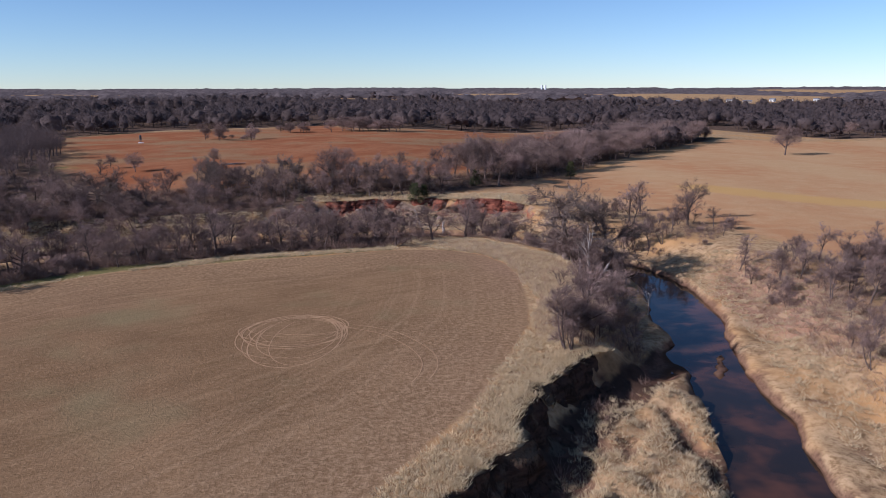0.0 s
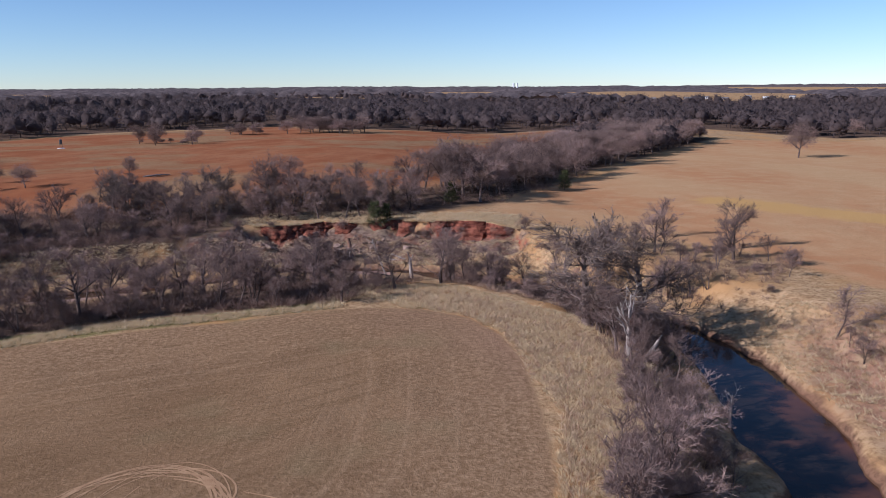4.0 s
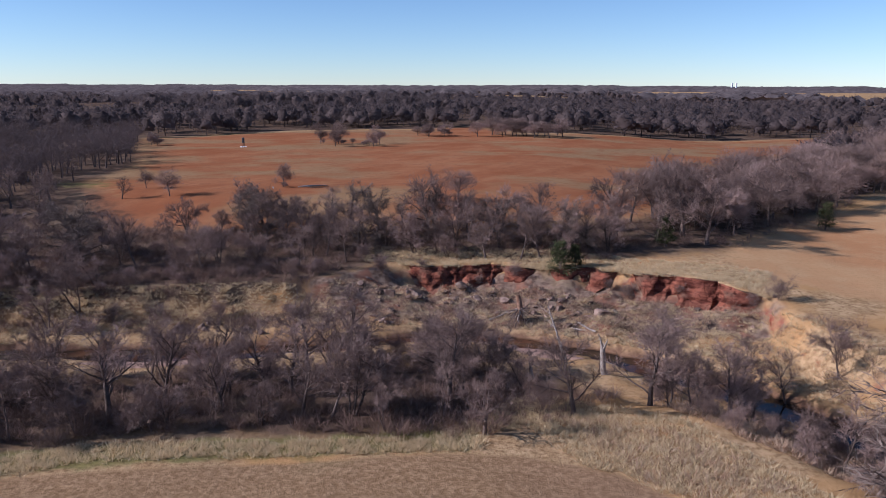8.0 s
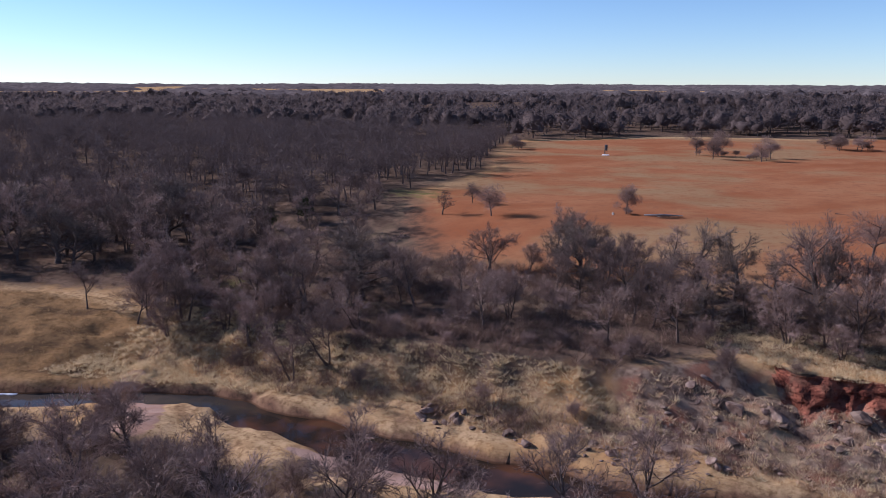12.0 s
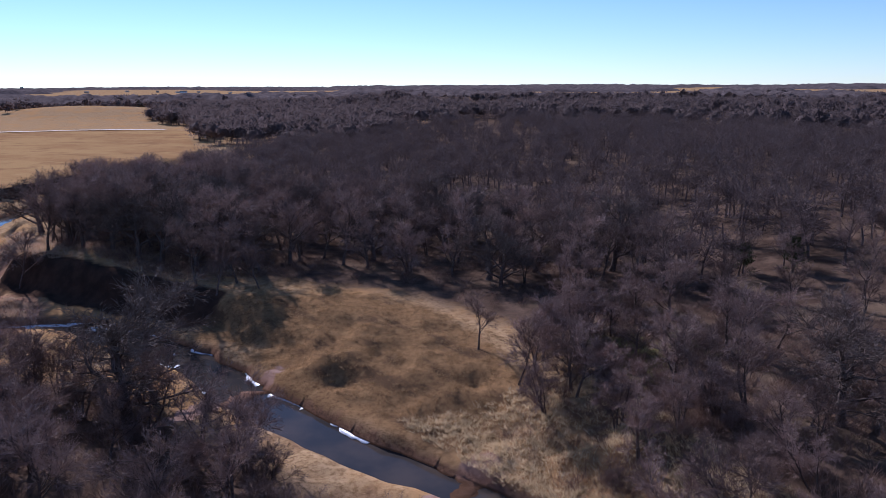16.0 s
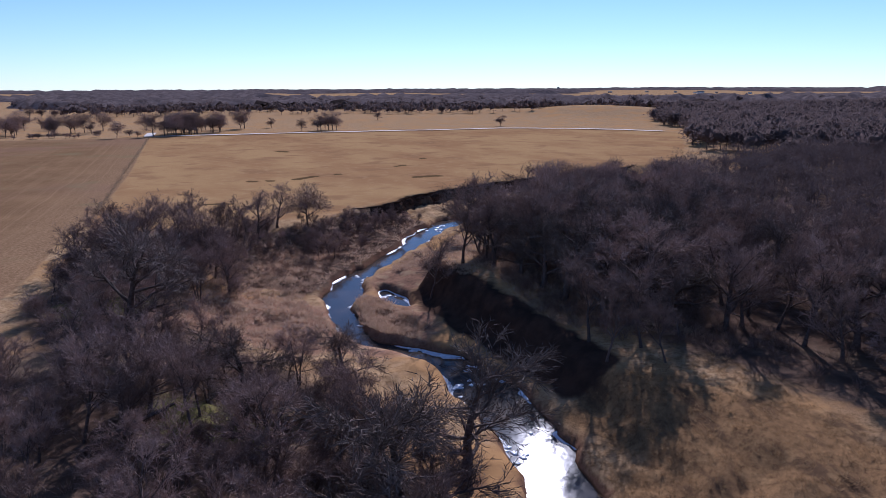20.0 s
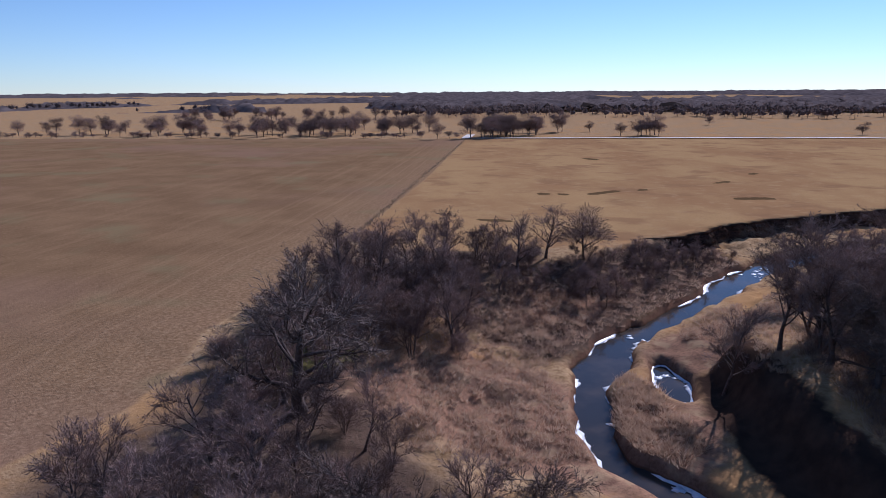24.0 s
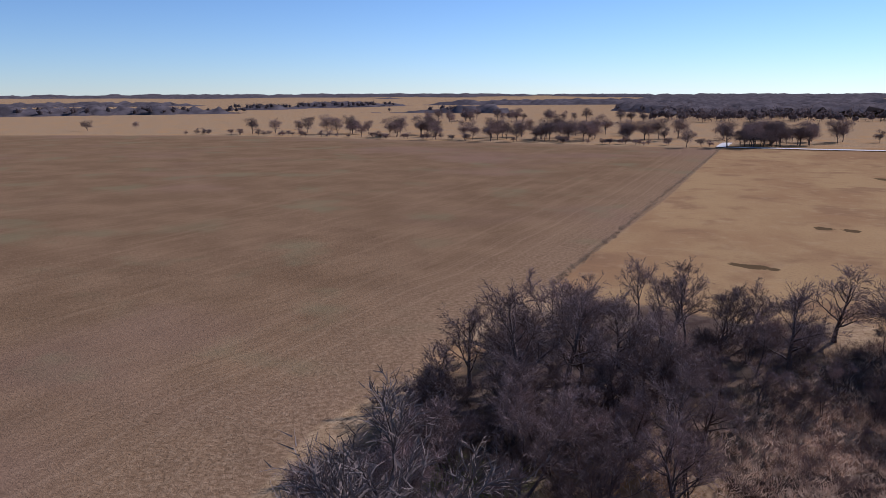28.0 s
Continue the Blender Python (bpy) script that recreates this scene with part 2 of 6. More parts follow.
class Net:
    """Short hand for shader nodes."""

    def __init__(self, tree):
        self.t = tree

    def node(self, kind, **inputs):
        n = self.t.nodes.new("ShaderNode" + kind)
        for k, v in inputs.items():
            self.put(n, k, v)
        return n

    def put(self, n, k, v):
        s = n.inputs[int(k[1:])] if k[0] == "i" and k[1:].isdigit() else n.inputs[k]
        if isinstance(v, bpy.types.NodeSocket):
            self.t.links.new(v, s)
        else:
            s.default_value = v

    def place(self):
        return self.node("NewGeometry").outputs["Position"]

    def noise(self, size, detail=4, where=None, rough_value=0.55, stretch=None):
        n = self.node("TexNoise", Scale=1 / size, Detail=detail, Roughness=rough_value)
        w = where or self.place()
        if stretch:
            m = self.node("Mapping")
            self.put(m, "Vector", w)
            m.inputs["Rotation"].default_value = (0, 0, stretch[0])
            m.vector_type = "TEXTURE"
            m.inputs["Scale"].default_value = (1 / stretch[1], 1, 1)
            w = m.outputs[0]
        self.put(n, "Vector", w)
        return n.outputs[0]

    def math(self, op, a, b=0.0, c=0.0):
        n = self.t.nodes.new("ShaderNodeMath")
        n.operation = op
        for i, v in enumerate((a, b, c)):
            self.put(n, "i%d" % i, v)
        return n.outputs[0]

    def ramp(self, v, a, b, lo=0.0, hi=1.0):
        n = self.t.nodes.new("ShaderNodeMapRange")
        n.interpolation_type = "SMOOTHSTEP"
        for i, q in enumerate((v, a, b, lo, hi)):
            self.put(n, "i%d" % i, q)
        return n.outputs[0]

    def mix(self, f, a, b):
        n = self.t.nodes.new("ShaderNodeMix")
        n.data_type = "RGBA"
        self.put(n, "i0", f)
        for i, v in ((6, a), (7, b)):
            self.put(n, "i%d" % i, v if isinstance(v, bpy.types.NodeSocket) else (*v, 1))
        return n.outputs[2]

    def tint(self, a, c):
        n = self.t.nodes.new("ShaderNodeMix")
        n.data_type, n.blend_type = "RGBA", "MULTIPLY"
        self.put(n, "i0", 1.0)
        self.put(n, "i6", a)
        self.put(n, "i7", (*c, 1))
        return n.outputs[2]

    def attr(self, name):
        n = self.t.nodes.new("ShaderNodeAttribute")
        n.attribute_name = name
        return n.outputs["Fac"]

    def bump(self, b, height, dist=0.1, strength=1.0):
        n = self.node("Bump", Height=height, Distance=dist, Strength=strength)
        self.put(b, "Normal", n.outputs[0])


def ground_material():
    m, t, b = material("earth_and_grass", 1.0, 0.0)
    n = Net(t)
    fine, mid, big, huge = n.noise(0.22, 5), n.noise(2.2, 5), n.noise(14, 4), n.noise(75, 3)
    blades = n.noise(0.5, 6, rough_value=0.75)

    def edge(name, soft=0.8, wander=2.0, at=0.0):
        v = n.math("ADD", n.attr(name), n.math("MULTIPLY", n.math("SUBTRACT", mid, 0.5), wander))
        return n.ramp(v, at - soft, at + soft)
    # straw: tall dry grass everywhere by default
    straw = n.mix(n.ramp(mid, 0.3, 0.7), (0.33, 0.235, 0.13), (0.46, 0.35, 0.205))
    straw = n.mix(n.ramp(blades, 0.42, 0.66), straw, (0.2, 0.132, 0.07))
    straw = n.mix(n.ramp(n.noise(1.1, 4), 0.5, 0.64, 0, 0.55), straw, (0.47, 0.345, 0.205))
    straw = n.mix(n.ramp(big, 0.45, 0.65), straw, (0.40, 0.255, 0.118))
    # mown hay field with faint mowing lines
    rows = n.noise(0.9, 4, stretch=(radians(35), 0.06))
    lines = n.node("CombineXYZ", X=n.math("ADD", n.attr("in_mown"), n.math("MULTIPLY", big, 1.5)))
    lines = n.noise(1.3, 3, lines.outputs[0], 0.7)
    swath = n.noise(2.6, 4, stretch=(radians(47.3), 0.03))
    mown = n.mix(n.ramp(big, 0.32, 0.68), (0.21, 0.145, 0.083), (0.275, 0.195, 0.114))
    by_edge = n.ramp(n.attr("in_mown"), 34, 14)
    lines = n.math("ADD", n.math("MULTIPLY", n.math("SUBTRACT", lines, 0.45), by_edge), 0.45)
    mown = n.mix(n.ramp(lines, 0.45, 0.72, 0, 0.55), mown, (0.40, 0.30, 0.19))
    mown = n.mix(n.ramp(swath, 0.5, 0.75, 0, 0.5), mown, (0.33, 0.24, 0.145))
    mown = n.mix(n.ramp(lines, 0.5, 0.25, 0, 0.2), mown, (0.17, 0.115, 0.065))
    mown = n.mix(n.ramp(blades, 0.5, 0.74, 0, 0.6), mown, (0.40, 0.305, 0.195))
    mown = n.mix(n.ramp(blades, 0.46, 0.28, 0, 0.8), mown, (0.14, 0.095, 0.052))
    mown = n.mix(n.ramp(rows, 0.5, 0.75, 0, 0.6), mown, (0.18, 0.125, 0.068))
    far_in = n.math("ADD", n.attr("in_mown"), n.math("MULTIPLY", n.math("SUBTRACT", big, 0.5), 16.0))
    mown = n.mix(n.ramp(far_in, 20, 1, 0, 0.55), mown, n.mix(n.ramp(blades, 0.42, 0.62), (0.235, 0.165, 0.1), (0.44, 0.335, 0.215)))
    mown = n.mix(n.ramp(n.noise(0.35, 4, rough_value=0.8), 0.54, 0.66, 0, 0.3), mown, (0.42, 0.32, 0.21))
    mown = n.tint(mown, (0.98, 0.83, 0.7))
    straw = n.tint(straw, (1.12, 1.0, 0.9))
    mown = n.mix(n.ramp(huge, 0.5, 0.7, 0, 0.6), mown, (0.28, 0.165, 0.105))
    mown = n.mix(n.ramp(n.noise(23, 3), 0.54, 0.7, 0, 0.6), mown, (0.235, 0.185, 0.09))
    # red ploughed soil with thin grass
    red = n.mix(n.ramp(n.noise(9, 6, stretch=(1.2, 0.6)), 0.3, 0.7), (0.27, 0.098, 0.042), (0.335, 0.148, 0.07))
    red = n.mix(n.ramp(n.noise(26, 6, stretch=(0.3, 0.7)), 0.47, 0.62, 0, 0.75), red, (0.29, 0.195, 0.1))
    red = n.mix(n.ramp(n.noise(2.2, 5), 0.52, 0.66, 0, 0.5), red, (0.24, 0.1, 0.05))
    red = n.mix(n.ramp(blades, 0.5, 0.75, 0, 0.6), red, (0.20, 0.075, 0.036))
    # tawny field to the east, beyond the creek
    tawny = n.mix(n.ramp(n.noise(40, 6, stretch=(1.9, 0.5)), 0.36, 0.66), (0.435, 0.305, 0.17), (0.40, 0.225, 0.115))
    tawny = n.mix(n.ramp(n.noise(5, 5), 0.4, 0.7, 0, 0.5), tawny, (0.46, 0.34, 0.2))
    tawny = n.mix(n.ramp(blades, 0.45, 0.75, 0, 0.6), tawny, (0.30, 0.2, 0.1))
    tawny = n.tint(tawny, (1.13, 1.0, 0.88))
    # far pale pasture with dark hollows
    pasture = n.mix(n.ramp(n.noise(30, 4, stretch=(0.9, 0.5)), 0.4, 0.62), (0.41, 0.285, 0.142), (0.33, 0.21, 0.108))
    pasture = n.mix(n.ramp(n.noise(13, 5), 0.5, 0.66, 0, 0.75), pasture, (0.27, 0.17, 0.095))
    pasture = n.mix(n.ramp(n.noise(4, 5), 0.52, 0.7, 0, 0.5), pasture, (0.44, 0.32, 0.175))
    pasture = n.mix(n.ramp(blades, 0.45, 0.75, 0, 0.6), pasture, (0.25, 0.17, 0.095))
    pasture = n.mix(n.ramp(n.math("ADD", n.attr("hollow"), n.math("MULTIPLY", n.math("SUBTRACT", mid, 0.5), 0.5)), 0.4, 0.55), pasture, (0.12, 0.085, 0.045))
    pasture = n.tint(pasture, (1.06, 0.93, 0.8))
    # leaf litter under the woods
    litter = n.mix(n.ramp(mid, 0.35, 0.65), (0.085, 0.054, 0.038), (0.155, 0.102, 0.07))
    litter = n.mix(n.ramp(blades, 0.48, 0.7), litter, (0.075, 0.056, 0.04))
    litter = n.mix(n.ramp(n.noise(11, 4), 0.54, 0.68, 0, 0.55), litter, (0.205, 0.145, 0.09))
    scree = n.mix(n.ramp(n.noise(0.8, 6), 0.35, 0.65), (0.115, 0.072, 0.052), (0.27, 0.19, 0.135))
    scree = n.mix(n.ramp(n.noise(3.5, 4), 0.5, 0.66), scree, (0.25, 0.12, 0.075))
    scree = n.mix(n.ramp(n.noise(5, 4), 0.46, 0.32), scree, (0.33, 0.235, 0.14))
    # clay, sand, rusty grass, winter green
    clay = n.mix(n.ramp(n.noise(1.1, 6), 0.35, 0.65), (0.20, 0.052, 0.03), (0.34, 0.125, 0.07))
    clay = n.mix(n.ramp(n.noise(4, 3), 0.5, 0.7), clay, (0.28, 0.19, 0.125))
    sand = n.mix(n.ramp(mid, 0.35, 0.7), (0.40, 0.262, 0.2), (0.31, 0.18, 0.125))
    rust = n.mix(n.ramp(blades, 0.4, 0.7), (0.33, 0.19, 0.115), (0.18, 0.10, 0.065))
    rust = n.mix(n.ramp(mid, 0.5, 0.68), rust, (0.40, 0.265, 0.15))
    green = n.mix(n.ramp(blades, 0.4, 0.7), (0.19, 0.17, 0.055), (0.12, 0.105, 0.045))
    mud = (0.10, 0.055, 0.032)

    col = n.mix(edge("in_woods", 3, 7), straw, litter)
    col = n.mix(edge("in_red", 5, 14), col, red)
    col = n.mix(edge("in_east", 2, 7), col, tawny)
    col = n.mix(edge("in_pasture", 1.0, 2), col, pasture)
    col = n.mix(edge("in_mown", 0.35, 0.9), col, mown)
    col = n.mix(n.ramp(n.math("ADD", n.attr("rusty"), n.math("MULTIPLY", n.math("SUBTRACT", mid, 0.5), 0.8)), 0.35, 0.65), col, rust)
    gold = n.mix(n.ramp(blades, 0.42, 0.7), (0.27, 0.158, 0.072), (0.135, 0.077, 0.038))
    gold = n.mix(n.ramp(n.noise(2.6, 5, stretch=(0.6, 0.3)), 0.5, 0.62, 0, 0.8), gold, (0.105, 0.064, 0.037))
    gold = n.mix(n.ramp(n.noise(1.6, 4), 0.56, 0.68, 0, 0.6), gold, (0.36, 0.22, 0.1))
    col = n.mix(n.ramp(n.math("ADD", n.attr("golden"), n.math("MULTIPLY", n.math("SUBTRACT", mid, 0.5), 0.8)), 0.3, 0.6), col, gold)
    col = n.mix(n.ramp(n.math("ADD", n.attr("gilt"), n.math("MULTIPLY", n.math("SUBTRACT", mid, 0.5), 0.8)), 0.3, 0.8, 0, 0.8), col, (0.52, 0.31, 0.105))
    col = n.mix(n.ramp(n.math("ADD", n.attr("greenish"), n.math("MULTIPLY", n.math("SUBTRACT", mid, 0.5), 1.0)), 0.4, 0.75, 0, 0.85), col, green)
    col = n.mix(n.ramp(n.math("ADD", n.attr("rubble"), n.math("MULTIPLY", n.math("SUBTRACT", mid, 0.5), 3.0)), -1.0, 1.0), col, scree)
    # steep faces are bare clay
    nz = n.node("SeparateXYZ")
    n.put(nz, "Vector", n.node("NewGeometry").outputs["Normal"])
    steep = n.math("ADD", nz.outputs[2], n.math("MULTIPLY", n.math("SUBTRACT", mid, 0.5), 0.25))
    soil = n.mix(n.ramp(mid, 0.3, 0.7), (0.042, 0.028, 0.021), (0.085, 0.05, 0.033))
    col = n.mix(n.math("MULTIPLY", n.ramp(steep, 0.79, 0.6), n.ramp(n.attr("golden"), 0.45, 0.15)), col, n.mix(n.attr("bare"), soil, clay))
    # shade of the bluff slope and gully, put into the colour as dark soil
    col = n.mix(n.ramp(n.math("ADD", n.attr("shade_soil"), n.math("MULTIPLY", n.math("SUBTRACT", mid, 0.5), 0.6)), 0.35, 0.6), col, soil)
    col = n.mix(n.ramp(n.attr("sandy"), 0.3, 0.6), col, sand)
    pz = n.node("SeparateXYZ")
    n.put(pz, "Vector", n.place())
    wet = n.math("ADD", pz.outputs[2], n.math("MULTIPLY", n.math("SUBTRACT", mid, 0.5), 2.0))
    col = n.mix(n.ramp(wet, WATER + 1.05, WATER + 0.3, 0, 0.85), col, n.mix(n.ramp(blades, 0.4, 0.7), (0.20, 0.108, 0.068), (0.095, 0.055, 0.037)))
    col = n.mix(n.ramp(pz.outputs[2], WATER + 0.22, WATER + 0.05), col, mud)
    n.put(b, "Base Color", col)
    n.bump(b, n.math("ADD", n.math("MULTIPLY", blades, 0.7), n.math("MULTIPLY", fine, 0.3)), 0.14, 0.9)
    return m


def plain_material(name, a, c, size=0.3, rough_value=0.9, spec=0.15, bump=0.03, by_object=0.0, through_light=0.0):
    m, t, b = material(name, rough_value, spec)
    n = Net(t)
    where = n.node("TexCoord").outputs["Object"]
    col = n.mix(n.ramp(n.noise(size, 5, where), 0.3, 0.7), a, c)
    if by_object:
        hsv = n.node("HueSaturation", Color=col)
        n.put(hsv, "Value", n.ramp(n.node("ObjectInfo").outputs["Random"], 0, 1, 1 - by_object, 1 + by_object))
        col = hsv.outputs[0]
    n.put(b, "Base Color", col)
    if bump:
        n.bump(b, n.noise(size * 0.4, 5, where), bump, 0.7)
    if through_light:
        thin = n.node("BsdfTranslucent", Color=col)
        both_ways = n.node("MixShader", i0=through_light, i1=b.outputs[0], i2=thin.outputs[0])
        t.links.new(both_ways.outputs[0], t.nodes["Material Output"].inputs["Surface"])
    return m


def island_material(name, a, c, rough_value=0.9, through_light=0.0):
    """Colour that changes from piece to piece of one joined mesh; thin blades let some light through."""
    m, t, b = material(name, rough_value, 0.1)
    n = Net(t)
    col = n.mix(n.node("NewGeometry").outputs["Random Per Island"], a, c)
    n.put(b, "Base Color", col)
    if through_light:
        thin = n.node("BsdfTranslucent", Color=col)
        mixed = n.node("MixShader", i0=through_light, i1=b.outputs[0], i2=thin.outputs[0])
        t.links.new(mixed.outputs[0], t.nodes["Material Output"].inputs["Surface"])
    return m


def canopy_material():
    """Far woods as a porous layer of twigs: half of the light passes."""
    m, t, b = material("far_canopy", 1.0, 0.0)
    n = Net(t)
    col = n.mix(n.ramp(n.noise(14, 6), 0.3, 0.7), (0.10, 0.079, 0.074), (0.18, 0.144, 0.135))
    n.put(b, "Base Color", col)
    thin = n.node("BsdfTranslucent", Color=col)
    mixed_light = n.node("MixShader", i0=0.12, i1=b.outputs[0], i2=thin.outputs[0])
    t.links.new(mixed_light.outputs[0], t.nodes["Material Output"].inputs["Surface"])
    return m


def water_material():
    m, t, b = material("creek_water", 0.07, 0.3)
    n = Net(t)
    at = n.node("SeparateXYZ")
    n.put(at, "Vector", n.place())
    red = n.mix(n.ramp(n.noise(6, 3), 0.42, 0.7), (0.022, 0.016, 0.012), (0.10, 0.042, 0.022))
    n.put(b, "Base Color", n.mix(n.ramp(at.outputs[0], -58, -72), red, n.mix(n.ramp(n.noise(5, 3), 0.4, 0.7), (0.04, 0.036, 0.034), (0.075, 0.058, 0.046))))
    b.inputs["IOR"].default_value = 1.33
    n.bump(b, n.noise(0.9, 3), 0.02, 0.35)
    return m


EARTH = ground_material()
WATER_MAT = water_material()
BARK = plain_material("grey_brown_bark", (0.072, 0.049, 0.04), (0.155, 0.112, 0.092), 0.25, by_object=0.25)
TWIG = plain_material("bare_twigs", (0.175, 0.114, 0.092), (0.29, 0.2, 0.165), 1.5, bump=0, by_object=0.3, through_light=0.08)
DARK_TWIG = plain_material("dark_oak_twigs", (0.12, 0.085, 0.066), (0.2, 0.15, 0.12), 1.5, bump=0, by_object=0.2)
DEADWOOD = plain_material("bleached_dead_wood", (0.25, 0.20, 0.165), (0.42, 0.36, 0.31), 0.3)
NEEDLE = plain_material("juniper_green", (0.035, 0.042, 0.018), (0.085, 0.085, 0.032), 0.8, bump=0, by_object=0.2)
WOODS = island_material("winter_woods", (0.104, 0.074, 0.066), (0.165, 0.12, 0.108), 0.9, 0.2)
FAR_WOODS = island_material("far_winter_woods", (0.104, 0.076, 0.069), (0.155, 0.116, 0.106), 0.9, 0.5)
STRAW = island_material("dry_grass_blades", (0.54, 0.40, 0.225), (0.76, 0.62, 0.39), 0.9, 0.4)
DARK_WEEDS = island_material("dark_weed_stems", (0.24, 0.165, 0.10), (0.42, 0.30, 0.18), 0.9, 0.35)
GOLDEN = island_material("golden_grass_blades", (0.26, 0.16, 0.078), (0.42, 0.285, 0.145), 0.9, 0.4)
RUSTY = island_material("rusty_weeds", (0.38, 0.235, 0.15), (0.60, 0.45, 0.31), 0.9, 0.4)
ICE = plain_material("white_creek_ice", (0.62, 0.64, 0.68), (0.82, 0.83, 0.85), 0.5, 0.35, 0.4)
BRUSHWOOD = island_material("brushwood_stems", (0.14, 0.084, 0.064), (0.27, 0.178, 0.134), 0.9, 0.1)
ROCK = plain_material("red_sandstone", (0.12, 0.072, 0.055), (0.29, 0.205, 0.155), 0.4, by_object=0.35)
PALE = plain_material("white_paint", (0.7, 0.69, 0.66), (0.82, 0.81, 0.78), 2, 0.6)
ROOF = plain_material("grey_roof", (0.17, 0.16, 0.16), (0.28, 0.26, 0.25), 1, 0.8)
STEEL = plain_material("dark_steel", (0.03, 0.03, 0.033), (0.07, 0.065, 0.06), 0.3, 0.5, 0.5)
TRACK = plain_material("pressed_straw", (0.35, 0.2, 0.098), (0.45, 0.275, 0.14), 0.8)

# ---- building helpers ----
def mesh_of(name, verts, tris, mat, smooth=False):
    me = bpy.data.meshes.new(name)
    verts, tris = np.asarray(verts, np.float32), np.asarray(tris, np.int32)
    me.vertices.add(len(verts))
    me.vertices.foreach_set("co", verts.ravel())
    me.loops.add(tris.size)
    me.loops.foreach_set("vertex_index", tris.ravel())
    me.polygons.add(len(tris))
    me.polygons.foreach_set("loop_start", np.arange(0, tris.size, tris.shape[1], dtype=np.int32))
    if smooth:
        me.polygons.foreach_set("use_smooth", np.ones(len(tris), bool))
    me.update(calc_edges=True)
    me.materials.append(mat)
    return me


def part(name, data, parent, label=""):
    ob = new(name, data)
    ob.parent = parent
    return tagged(ob, label)


def bm_mesh(name, bm, mat):
    me = bpy.data.meshes.new(name)
    bm.to_mesh(me)
    bm.free()
    me.materials.append(mat)
    return me


def spots(poly, count, rng, gap=0.0, keep=None):
    """Random places inside an outline, at least gap apart."""
    p = np.array(poly, float)
    lo, hi = p.min(0), p.max(0)
    made, n = np.zeros((count, 2)), 0
    for _ in range(60):
        c = rng.uniform(lo, hi, (count * 3, 2))
        c = c[inside(c[:, 0], c[:, 1], poly)]
        if keep is not None and len(c):
            c = c[keep(c[:, 0], c[:, 1])]
        if gap == 0:
            k = min(len(c), count - n)
            made[n:n + k] = c[:k]
            n += k
        else:
            for q in c:
                if n < count and (n == 0 or np.min((made[:n, 0] - q[0]) ** 2 + (made[:n, 1] - q[1]) ** 2) > gap * gap):
                    made[n] = q
                    n += 1
        if n >= count:
            break
    return made[:n]


def strew(name, kinds, places, sizes, rng, mat, tilt=0.0, sink=0.1, level=None):
    """One joined mesh of many turned and scaled copies of small shapes."""
    vs, ts, base = [], [], 0
    z = land(places[:, 0], places[:, 1]) - sink if level is None else level
    which = rng.integers(0, len(kinds), len(places))
    for k, (kv, kt) in enumerate(kinds):
        idx = np.nonzero(which == k)[0]
        if not len(idx):
            continue
        a = rng.uniform(0, 2 * np.pi, len(idx))
        s = sizes[idx]
        c, sn = np.cos(a) * s, np.sin(a) * s
        wide = rng.uniform(0.85, 1.2, len(idx))
        v = np.empty((len(idx), len(kv), 3), np.float32)
        lean = rng.normal(0, tilt, (len(idx), 2)) if tilt else np.zeros((len(idx), 2))
        v[..., 0] = (kv[:, 0] * c[:, None] - kv[:, 1] * sn[:, None]) * wide[:, None] + places[idx, 0, None] + lean[:, :1] * kv[:, 2] * s[:, None]
        v[..., 1] = (kv[:, 0] * sn[:, None] + kv[:, 1] * c[:, None]) * wide[:, None] + places[idx, 1, None] + lean[:, 1:] * kv[:, 2] * s[:, None]
        v[..., 2] = kv[:, 2] * s[:, None] + z[idx, None]
        t = kt[None] + (base + np.arange(len(idx)) * len(kv))[:, None, None]
        base += len(idx) * len(kv)
        vs.append(v.reshape(-1, 3))
        ts.append(t.reshape(-1, 3))
    return new(name, mesh_of(name, np.vstack(vs), np.vstack(ts), mat))


# ---- outlines of the fields and woods ----
MOWN = [(-5, 44), (2, 58), (6, 69), (9.8, 81), (10.5, 93), (10.6, 103), (9.4, 110), (6.5, 116), (1.5, 119.3), (-5, 120.2), (-11, 119.2), (-18, 116.5), (-34, 111), (-48, 105), (-58, 95), (-66, 84), (-75, 70), (-80, 60),
        (-90, 55), (-97, 47), (-101, 40), (-112, 30), (-128, 13), (-139, 5), (-157, -14), (-202, -61), (-325, -197), (-226, -291), (-113, -391), (20, -440), (80, -450), (10, -150), (-34, -60), (-24, 10), (-14, 32)]
PASTURE = [(-139, 5), (-157, -14), (-202, -61), (-325, -197), (-345, -215), (-420, -150), (-490, -75), (-503, 0), (-488, 42), (-312, 78), (-298, 66), (-268, 52), (-238, 43), (-215, 37), (-202, 35.5), (-177, 35), (-152, 28)]
RED = [(-90, 190), (-78, 181), (-64, 179), (-52, 184), (-43, 187), (-30, 187), (-14, 191), (4, 205), (26, 257), (73, 362), (103, 420), (142, 462), (103, 466), (46, 429), (-39, 393), (-71, 442), (-89, 406), (-133, 391), (-174, 329), (-160, 300), (-120, 248), (-108, 210)]
EAST = [(16, 176), (18, 194), (39, 227), (59, 250), (91, 297), (141, 371), (183, 352), (300, 400), (420, 300), (420, -80), (90, -80), (80, 40), (70, 75), (62, 112), (52, 146), (34, 165)]
